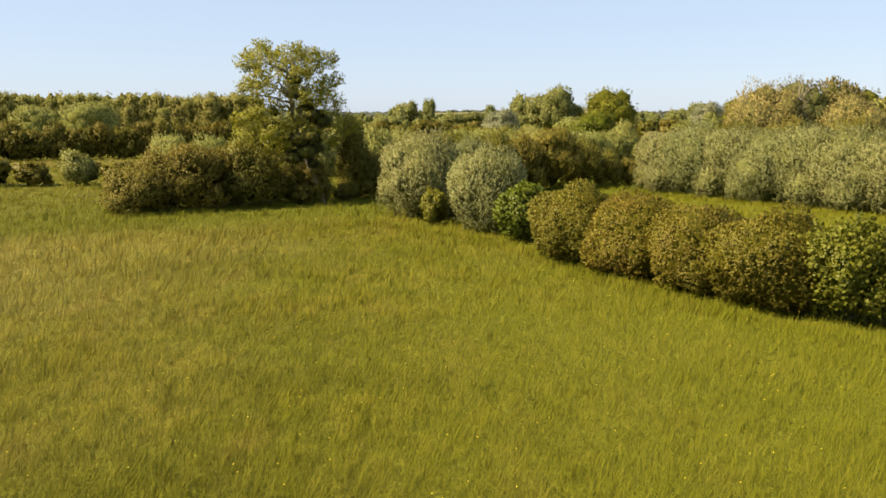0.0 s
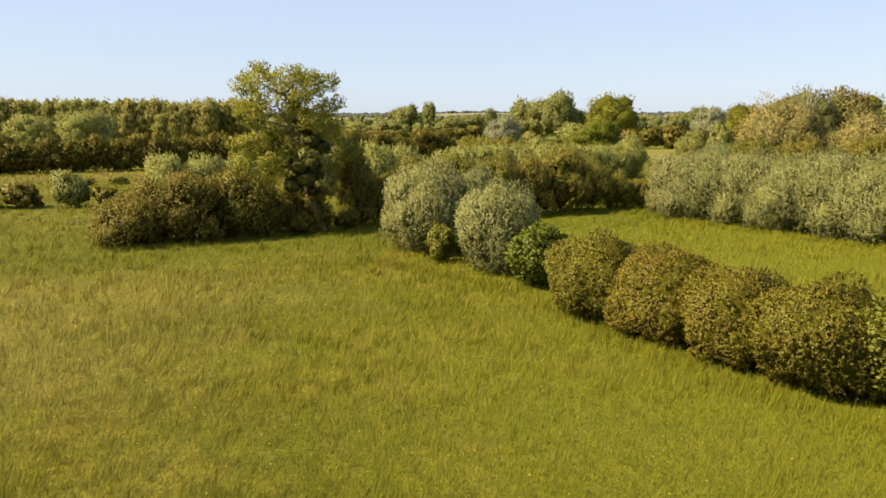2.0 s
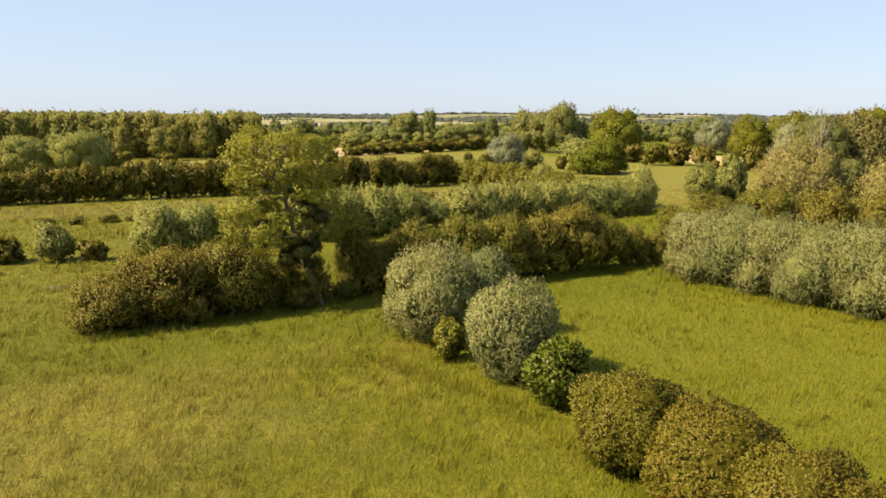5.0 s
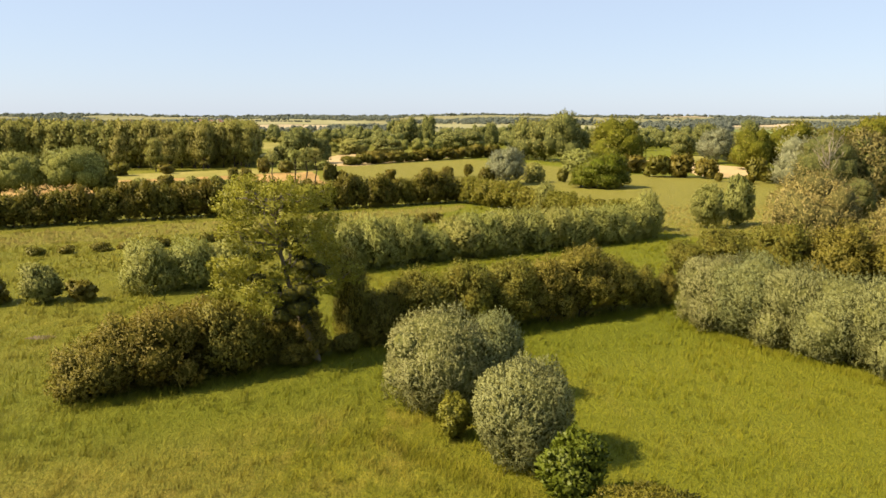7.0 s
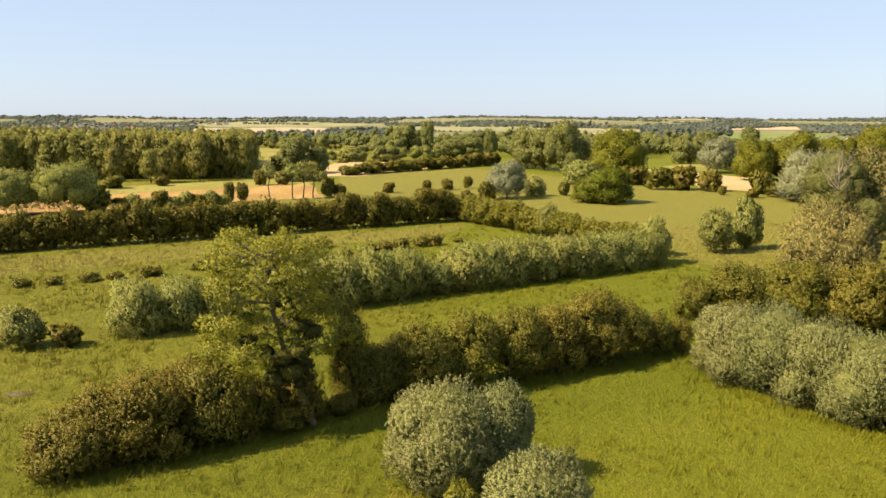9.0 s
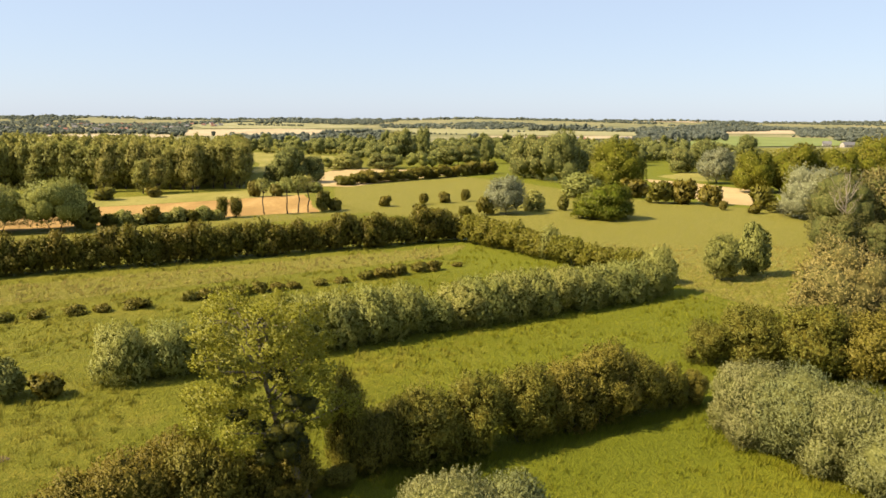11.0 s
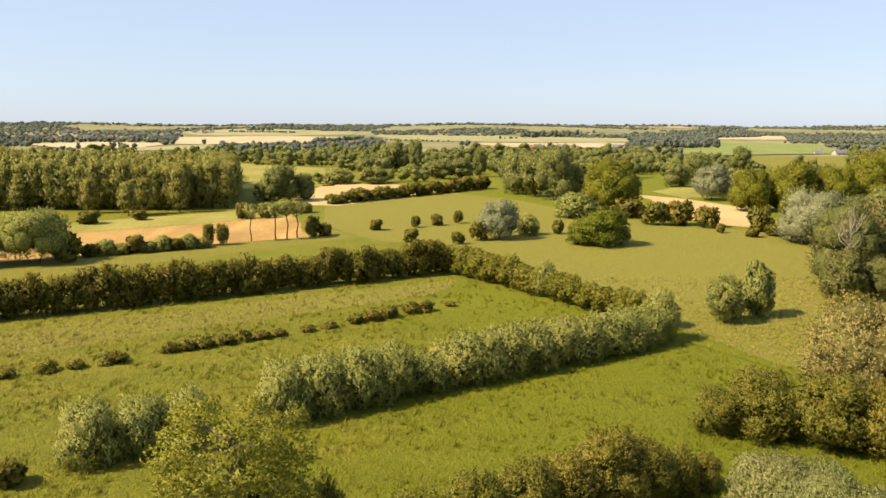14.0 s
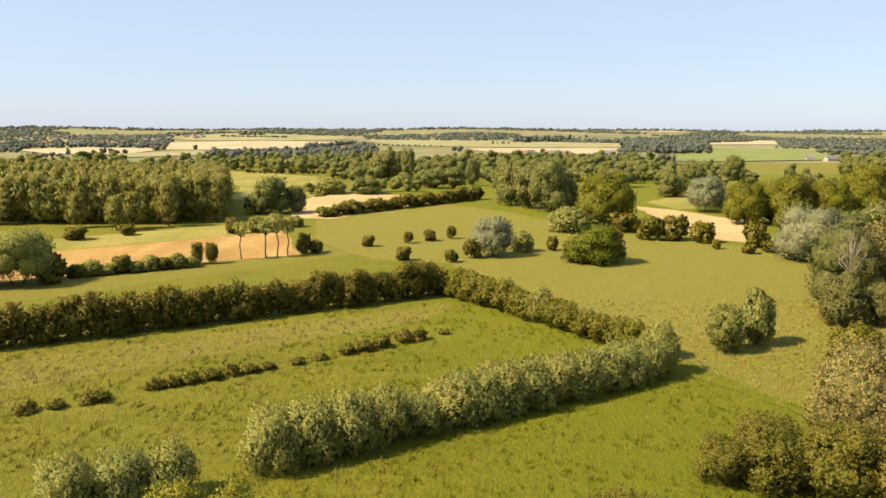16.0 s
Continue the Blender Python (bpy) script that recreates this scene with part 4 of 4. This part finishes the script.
for i, (x, y, w, h) in enumerate([(-29, 645, 26, 27), (-9, 632, 15, 26), (-57, 508, 21, 11.5), (-34, 508, 22, 11.5), (10.7, 556, 23, 13.5), (24.4, 556, 20, 15.5), (-72, 392, 20, 20), (-62, 400, 14, 13), (-80, 396, 14, 10)]):
    plant("far_tree" if i != 2 else "far_willow", x, y, w, h, i % 3 if i != 2 else 0)

# ---- poplar wood ----
WOOD = [(-86, 358), (-114, 476), (-180, 640), (-420, 640), (-420, 250), (-300, 300), (-176, 352), (-132, 348)]
rng = np.random.default_rng(11)
places = []
for j in range(70):
    for i in range(70):
        x, y = -425 + i * 6.4 + (j % 2) * 3.2 + rng.normal() * 0.8, 250 + j * 7.4 + rng.normal() * 0.8
        if inside(x, y, WOOD) and y < 520:
            edge = min(abs(inside(x + dx, y + dy, WOOD) - 1) * -1 for dx, dy in ((0, -9), (9, -5), (10, 3)))
            places.append((x, y, edge < 0))
front = [(x, y) for x, y, e in places if e and x > -260]
rest = [(x, y) for x, y, e in places if not (e and x > -260)]
for i, (x, y) in enumerate(front):
    plant("wood_poplar", x, y, rng.uniform(9.4, 12.4), rng.uniform(19.8, 23.0), i % 3, "", "edge of the poplar wood")
for x, y, h in [(-141, 341, 15.6), (-121, 331, 15), (-117, 338, 16), (-105, 345, 20), (-175, 350, 12)]:
    plant("wood_poplar", x, y, 9.5, h, 1, "smaller light green poplar before the wood", "edge of the poplar wood")


def woodland(name, label, spots, material, lobes, leaves, size, inner=None):
    """Many far trees in one mesh, each of a few rounded lobes."""
    rng = np.random.default_rng(hash_of(name))
    bv, bf = BALLS[1]
    V, T, C, A, S, N, base = [], [], [], [], [], [], 0
    for x, y, w, h in spots:
        z = ground_z(x, y)
        turn, n = rng.uniform(0, 6.28), max(4, leaves // lobes)
        for k in range(lobes):
            if k == 0:
                c, r = np.array((x, y, z + h * 0.40)), np.array((w * 0.42, w * 0.42, h * 0.42))
            else:
                a, up = turn + 6.28 * k / max(lobes - 1, 1) + rng.normal() * 0.3, rng.uniform(0.34, 0.78)
                off = w * 0.24 * (1.15 - up * 0.7)
                c, r = np.array((x + math.cos(a) * off, y + math.sin(a) * off, z + h * up)), np.array((w * 0.27, w * 0.27, h * 0.22)) * rng.uniform(0.8, 1.15)
            V.append(c + lumps(bv, rng, 0.2, 3.5) * r * 0.84)
            T.append(bf + base)
            base += len(bv)
            d = unit(rng.normal(size=(n, 3)) + np.array((0, -0.25, 0.35)))
            p = c + d * r * rng.uniform(0.80, 1.12, (n, 1))
            a = unit(rng.normal(size=(n, 3)) + np.array((0, 0, 0.6)))
            s = unit(np.cross(d + rng.normal(size=(n, 3)) * 0.4, a))
            q = rng.uniform(0.6, 1.4, (n, 1)) * size / 2
            C.append(p), A.append(a * q), S.append(s * q * 0.65), N.append(unit(d + rng.normal(size=d.shape) * 0.22))
    C, A, S, N = (np.concatenate(x) for x in (C, A, S, N))
    L = np.stack([C - A, C - S, C + A, C + S], 1).reshape(-1, 3)
    Q = np.arange(len(L)).reshape(-1, 4) + base
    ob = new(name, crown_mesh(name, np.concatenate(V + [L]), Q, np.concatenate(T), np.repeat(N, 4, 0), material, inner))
    return tagged(ob, label, "woodland", "", "stuff")


rng = np.random.default_rng(21)
woodland("poplar_wood", "dense plantation of tall poplars", [(x, y, rng.uniform(7.6, 10.2), rng.uniform(20.4, 23.2) + max(0, -x - 150) * 0.012) for x, y in rest], WOODS, 4, 72, 1.3, WOODS_IN)


def scatter(count, x0, x1, y0, y1, tall, wide, gaps=0.0, wave=0.004, seed=1, sight=(1.0,)):
    """Spots for trees outside the fields, and off the open land before them."""
    rng = np.random.default_rng(seed)
    out = []
    for _ in range(count * 6):
        if len(out) >= count:
            break
        y = y0 + (y1 - y0) * rng.uniform() ** 0.9
        x = rng.uniform(x0, x1) * (1 if y < 1500 else y / 1500)
        if abs(x) > 0.68 * y + 60 or inside(x, y, WOOD) or any(inside(x * k, y * k, f) for f in FIELDS for k in sight):
            continue
        if noise.noise((x * wave, y * wave * 0.6, seed * 3.1)) < gaps:
            continue
        k = rng.uniform(0.6, 1.25)
        out.append((x, y, rng.uniform(*wide) * k, rng.uniform(*tall) * k))
    return out


woodland("river_wood", "mixed broadleaf trees along the valley bottom", scatter(760, -420, 760, 560, 1050, (10, 17), (11, 18), -0.14, 0.006, 2, (1.0, 1.1)), WOODS_COOL, 4, 92, 1.2, COOL_IN)
woodland("river_willows", "grey-green willows scattered along the valley bottom", scatter(150, -300, 700, 470, 1050, (7, 12), (10, 18), -0.05, 0.008, 4, (1.0, 1.1)), GREYWILLOW, 4, 48, 1.3, GREY_IN)
woodland("valley_wood", "broad belt of trees across the valley", scatter(1050, -950, 1050, 1050, 1800, (8, 15), (12, 20), -0.05, 0.004, 6, (1.0, 1.1, 1.2)), HAZY_WOODS, 3, 24, 2.0, HAZY_IN)
woodland("hill_wood", "woods and hedgerows on the far slopes", scatter(3400, -1150, 1250, 1800, 3900, (6, 12), (14, 26), 0.05, 0.0022, 8, (1.0, 1.05, 1.12, 1.2)), HAZY_WOODS, 1, 12, 4.0, HAZY_IN)
woodland("slope_wood", "dense woods on the low slopes beyond the farm", scatter(1300, 260, 1300, 1250, 2700, (7, 12), (13, 22), -0.2, 0.003, 12, (1.0, 1.08, 1.16)), HAZY_WOODS, 2, 16, 2.6, HAZY_IN)
woodland("village_trees", "garden trees round the far village houses", scatter(650, -900, -480, 1850, 2900, (6, 10), (11, 18), -0.3, 0.004, 14, (1.0, 1.06)), HAZY_WOODS, 2, 16, 2.6, HAZY_IN)
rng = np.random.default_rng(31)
woodland("ridge_wood", "dark continuous wood along the far ridge", [(rng.uniform(-3100, 3100), rng.uniform(3900, 4600), rng.uniform(22, 44), rng.uniform(7, 12) * rng.choice([0.8, 1.0, 1.0, 1.7])) for _ in range(1500)], HAZY_WOODS, 1, 10, 5.0, HAZY_IN)


def along(rng, a, b, n, w, h, deep=0.0):
    """Spots for n trees along a line."""
    return [(a[0] + (b[0] - a[0]) * k + rng.normal() * 2, a[1] + (b[1] - a[1]) * k + rng.normal() * 2 + rng.uniform(0, deep), w * rng.uniform(0.7, 1.2), h * rng.uniform(0.7, 1.1)) for k in np.linspace(0, 1, n)]


rng = np.random.default_rng(33)
woodland("far_poplars", "group of tall grey-green poplars before the hill", along(rng, (-50, 762), (-20, 764), 7, 14, 25, 12), WOODS_COOL, 4, 60, 1.3, COOL_IN)
woodland("valley_hedge", "long low olive hedge across the valley", along(rng, (-164, 739), (-53, 724), 26, 8, 6.5, 4), WOODS, 4, 48, 1.2, WOODS_IN)
woodland("edge_willows", "grey-green willows at the far end of the corn field", along(rng, (-68, 513), (-50, 513), 3, 11, 10, 3) + along(rng, (-40, 515), (0, 526), 7, 11, 11.5, 8), GREYWILLOW, 4, 120, 0.8, GREY_IN)
rows = [((-249, 1695), (-170, 2050), 40, 18, 15, 40), ((-707, 2763), (-459, 2675), 26, 14, 10, 10), ((-690, 2980), (-600, 2960), 12, 22, 16, 60), ((-540, 1303), (-493, 1306), 7, 11, 11, 8), ((-556, 1116), (-522, 1141), 6, 10, 10, 5),
        ((-568, 1270), (-566, 1270), 1, 13, 13, 0), ((-454, 1574), (-451, 1575), 1, 12, 11, 0), ((-305, 1009), (-302, 1009), 2, 10, 12, 0), ((281, 2164), (478, 2283), 40, 20, 24, 90), ((205, 2073), (248, 2079), 5, 10, 9, 0),
        ((209, 949), (293, 1004), 18, 13, 15, 25), ((275, 907), (300, 908), 5, 11, 16, 6), ((430, 1348), (535, 1389), 22, 16, 19, 40), ((870, 2252), (1055, 2373), 22, 16, 12, 10), ((-115, 1955), (55, 1845), 14, 9, 6, 4)]
woodland("field_copses", "dark copses and hedge rows among the far fields", [p for a, b, n, w, h, deep in rows for p in along(rng, a, b, n, w, h, deep)], HAZY_WOODS, 3, 30, 1.8, HAZY_IN)


# ---- houses of the far village and the farm ----
def house(x, y, w, d, h, turn, roof, chimney=True, label="small far village house with a pitched roof"):
    ob = new("house")
    V = [(sx * w / 2, sy * d / 2, z) for z in (-1.5, h) for sx, sy in ((-1, -1), (1, -1), (1, 1), (-1, 1))] + [(-w / 2, 0, h + d * 0.42), (w / 2, 0, h + d * 0.42)]
    me = bpy.data.meshes.new("wall")
    me.from_pydata(V, [], [(0, 1, 5, 4), (1, 2, 6, 9, 5), (2, 3, 7, 6), (3, 0, 4, 8, 7)])
    me.materials.append(WALL)
    part("wall", me, ob)
    e, t, rise = 0.5, 0.25, d * 0.42
    R = []
    for lift in (0.05, t):
        for sx in (-1, 1):
            R += [(sx * (w / 2 + e), -d / 2 - e, h - e * 0.84 + lift), (sx * (w / 2 + e), 0, h + rise + lift), (sx * (w / 2 + e), d / 2 + e, h - e * 0.84 + lift)]
    me = bpy.data.meshes.new("roof")
    me.from_pydata(R, [], [(6, 9, 10, 7), (7, 10, 11, 8), (1, 4, 3, 0), (2, 5, 4, 1), (0, 3, 9, 6), (8, 11, 5, 2), (0, 6, 7, 1), (1, 7, 8, 2), (4, 10, 9, 3), (5, 11, 10, 4)])
    me.materials.append(roof)
    r = part("roof", me, ob)
    if chimney:
        bm = bmesh.new()
        bmesh.ops.create_cube(bm, size=1.0, matrix=Matrix.LocRotScale((w * 0.3, 0, h + rise + 0.5), None, (0.9, 0.7, 1.8)))
        me = bpy.data.meshes.new("chimney")
        bm.to_mesh(me)
        bm.free()
        me.materials.append(TILE)
        part("chimney", me, r)
    for k in (-0.28, 0.0, 0.28):
        me = bpy.data.meshes.new("window")
        me.from_pydata([(w * k - 0.6, -d / 2 - 0.02, 1.0), (w * k + 0.6, -d / 2 - 0.02, 1.0), (w * k + 0.6, -d / 2 - 0.02, 2.4), (w * k - 0.6, -d / 2 - 0.02, 2.4)], [], [(0, 1, 2, 3)])
        me.materials.append(GLASS)
        part("window", me, ob)
    ob.matrix_world = pose(x, y, ground_z(x, y), 0, 0, turn)
    return tagged(ob, label, "house", "houses of the village")


first = [house(0, 0, 15, 9, 4.5, 0, SLATE), house(0, 0, 12, 8, 4, 0, TILE)]
rng = np.random.default_rng(41)
spots = [(rng.uniform(-1300, -720), rng.uniform(1950, 2900)) for _ in range(46)] + [(rng.uniform(150, 330), rng.uniform(1225, 1330)) for _ in range(8)] + [(-115, 1102), (43, 930), (-20, 1010)]
for i, (x, y) in enumerate(spots):
    m = pose(x, y, ground_z(x, y), 0, 0, rng.uniform(-50, 50))
    if i < 2:
        first[i].matrix_world = m
    else:
        copy_thing(first[i % 2], m)
house(578, 1060, 22, 9, 3.2, 12, SLATE, False, "long low slate-roofed farm building by the crop field")
house(560, 1085, 11, 8, 4.2, -20, SLATE, True, "white farmhouse with a steep slate roof")
house(604, 1045, 22, 10, 4.0, 40, TILE, False, "tile-roofed barn beside the farmhouse")


# ---- the tall poplar with mistletoe ----
def tall_poplar():
    ob = new("poplar_tree")
    rng = np.random.default_rng(77)
    trunk = [(0, 0, -0.3), (-0.45, 0, 1.4), (-1.0, -0.2, 3.0), (-1.7, -0.2, 5.0), (-2.3, 0, 7.2), (-2.9, 0.2, 9.8), (-3.2, 0.1, 12.4), (-3.3, 0, 15.2)]
    part("trunk", mesh_of("trunk", *tube(trunk, (0.36, 0.29, 0.26, 0.23, 0.20, 0.15, 0.10, 0.04), 10), None, PALEBARK, True), ob, "leaning pale grey-brown trunk")
    tips = []
    for k in range(26):
        i = rng.integers(3, 7)
        f = rng.uniform()
        start = np.array(trunk[i]) * (1 - f) + np.array(trunk[min(i + 1, 7)]) * f
        a = k * 2.4 + rng.uniform(-0.4, 0.4)
        reach = rng.uniform(2.6, 5.4) * (1.0 if start[2] < 10 else 0.9)
        end = start + np.array((math.cos(a) * reach, math.sin(a) * reach * 0.9, rng.uniform(1.2, 4.2)))
        end[2] = min(end[2], 15.6)
        part("limb", mesh_of("limb", *limb(rng, start, end, 0.11, 0.025, 0.07, 6, 6), None, PALEBARK, True), ob)
        tips += [end, start * 0.4 + end * 0.6, start * 0.2 + end * 0.8 + rng.normal(size=3) * 0.6]
    lobes = [(tuple(p), (r, r, r * 0.9)) for p in tips for r in (rng.uniform(0.9, 1.6),)]
    lobes += [((-3.3 + 4.3 * math.cos(a), 3.6 * math.sin(a), z), (1.4, 1.4, 1.1)) for a, z in ((0.2, 13.2), (1.4, 14.2), (2.6, 13.0), (3.9, 14.6), (5.2, 13.8), (0.9, 9.6), (3.2, 9.0), (4.6, 7.4), (2.2, 7.0), (3.5, 7.0), (0.1, 10.8), (3.0, 7.8), (4.2, 9.6), (5.4, 11.2))]
    lobes += [((x, y, z), (1.4, 1.3, 1.1)) for x, y, z in ((-4.8, 0.4, 7.0), (-1.0, -1.0, 8.0), (-2.6, -1.2, 8.6), (-4.0, -1.4, 10.4), (-1.2, -1.6, 11.8), (-3.0, -1.8, 13.4), (-5.2, -0.6, 12.0), (0.4, -0.8, 9.8), (-5.8, 0.2, 8.4))]
    V, Q, T, N = crown_arrays(rng, lobes, 5000, 8, 0.17, 0.8, 0.22, 0.3, 0, 0.72, 4.0, 0.3)
    part("crown", crown_mesh("crown", V, Q, T, N, POPLAR), ob, "open airy crown of yellow-green leaves")
    for x, y, z, r in [(-2.4, -1.6, 5.0, 0.8), (-1.2, -1.4, 5.6, 0.9), (-1.8, -1.5, 6.8, 0.8), (-0.6, -1.3, 7.2, 0.7), (-1.7, -1.2, 11.4, 0.55), (-1.0, -1.0, 10.6, 0.6), (-0.6, -1.2, 9.4, 0.75), (0.3, -0.6, 8.8, 0.75), (-2.0, -1.4, 13.0, 0.5), (-4.4, -1.2, 8.2, 0.6), (-3.2, -1.0, 7.2, 0.65),
                       (-1.6, -0.9, 6.4, 0.7), (-0.4, -0.7, 6.0, 0.7), (-2.6, -0.8, 5.4, 0.6), (-0.8, -0.6, 4.4, 0.55), (-5.0, -0.6, 6.2, 0.5), (-4.6, 0.8, 9.8, 0.5)]:
        V, Q, T, N = crown_arrays(rng, [((x, y - 0.9, z), (r * 1.2, r * 1.15, r * 1.05))], 80, 10, 0.17, 0.4, 0.2, 0.0, 0.6, 0.5, 0.0)
        part("mistletoe", crown_mesh("mistletoe", V, Q, T, N, MISTLETOE), ob, "dark round mistletoe clump")
    ob.matrix_world = pose(-11.1, 77.6, 0) @ Matrix.Diagonal((1.08, 1.0, 0.99, 1))
    tagged(ob, "tall leaning poplar with mistletoe clumps in its crown", "poplar")


tall_poplar()


# ---- grass ----


def sward(name, label, spots, wide, tall, seed, material=BLADES):
    """Single blades, leaning with the wind, over the given spots."""
    rng = np.random.default_rng(seed)
    n = len(spots)
    a = rng.uniform(0, 6.2832, n)
    h = rng.uniform(*tall, n) * (0.75 + 0.5 * rng.uniform(size=n) ** 2)
    w = rng.uniform(*wide, n) * np.maximum(spots[:, 1] + 4, 9)
    side = np.stack([np.cos(a) * w, np.sin(a) * w, np.zeros(n)], 1)
    lean = np.stack([0.22 + rng.normal(0, 0.28, n), 0.05 + rng.normal(0, 0.28, n), np.ones(n)], 1) * h[:, None]
    p = np.stack([spots[:, 0], spots[:, 1], np.full(n, -0.02)], 1)
    V = np.stack([p - side / 2, p + side / 2, p + lean], 1).reshape(-1, 3)
    ob = new(name, mesh_of(name, V, None, np.arange(3 * n).reshape(n, 3), material))
    tagged(ob, label, "grass", "", "stuff")


def spread(rng, n, y0, y1, left, right):
    """Spots that thin out evenly with the distance from the near edge of the meadow."""
    y = np.exp(rng.uniform(math.log(y0), math.log(y1), n)) - 8 * rng.uniform(size=n) ** 3
    x = (rng.uniform(left, right, n) + rng.normal(0, 0.09, n) * rng.uniform(size=n)) * (y + 14)
    return np.stack([x, y], 1)


rng = np.random.default_rng(51)
for k in range(3):
    sward("meadow_grass", "tall seeding meadow grass in olive and straw tones", spread(rng, 165000, 7, 175, -0.70, 0.66), (0.0004, 0.0009), (0.20, 0.50), k + 1)


def tussocks():
    """Coarse tufts that stand above the sward, and taller grass along the foot of the hedges."""
    rng = np.random.default_rng(71)
    y = 14 + 190 * rng.uniform(size=11000) ** 1.1
    x = rng.uniform(-0.68, 0.64, 11000) * (y + 12)
    dry = [f for f in FIELDS if max(q for p, q in f) < 460]
    grown = np.array([noise.noise((a * 0.09, b * 0.13, 3.0)) > -0.12 for a, b in zip(x, y)])
    on_dry = np.array([any(inside(a, b, f) for f in dry) for a, b in zip(x, y)])
    for keep, label, material, seed in ((grown & ~on_dry, "coarse green tussocks standing above the meadow grass", BLADES, 72), (on_dry, "coarse straw-coloured tussocks on the dry meadow", DRY_BLADES, 74)):
        spots = np.repeat(np.stack([x, y], 1)[keep], 11, 0)
        sward("grass_tussocks", label, spots + rng.normal(0, 1, spots.shape) * (0.16, 0.34), (0.0007, 0.0013), (0.40, 0.78), seed, material)
    feet = [((4.0, 53.0), (14.0, 31.5)), ((14.0, 31.5), (19.0, 25.5)), ((-5.0, 61.5), (4.0, 53.0)), ((-28.0, 65.5), (-9.0, 79.0)), ((-6.0, 80.0), (28.0, 97.5)), ((25.5, 89.5), (41.0, 65.0))]
    spots = []
    for a, b in feet:
        n = int(math.dist(a, b) * 90)
        k = rng.uniform(size=(n, 1))
        spots.append(np.array(a) * (1 - k) + np.array(b) * k + rng.normal(0, 0.55, (n, 2)))
    sward("hedge_foot_grass", "taller uncut grass along the foot of the hedges", np.concatenate(spots), (0.0006, 0.0012), (0.35, 0.70), 73)


tussocks()


def flowers():
    rng = np.random.default_rng(61)
    V, T, base = [], [], 0
    bv, bf = BALLS[1]
    for _ in range(420):
        y = rng.uniform(9, 50)
        x = rng.uniform(-0.65, 0.5) * (y + 8)
        V.append(np.array((x, y, rng.uniform(0.5, 0.75))) + bv * (0.022, 0.022, 0.014))
        T.append(bf + base)
        base += len(bv)
    ob = new("buttercups", mesh_of("buttercups", np.concatenate(V), None, np.concatenate(T), PETAL))
    tagged(ob, "tiny yellow buttercups scattered in the grass", "flowers", "", "stuff")


flowers()
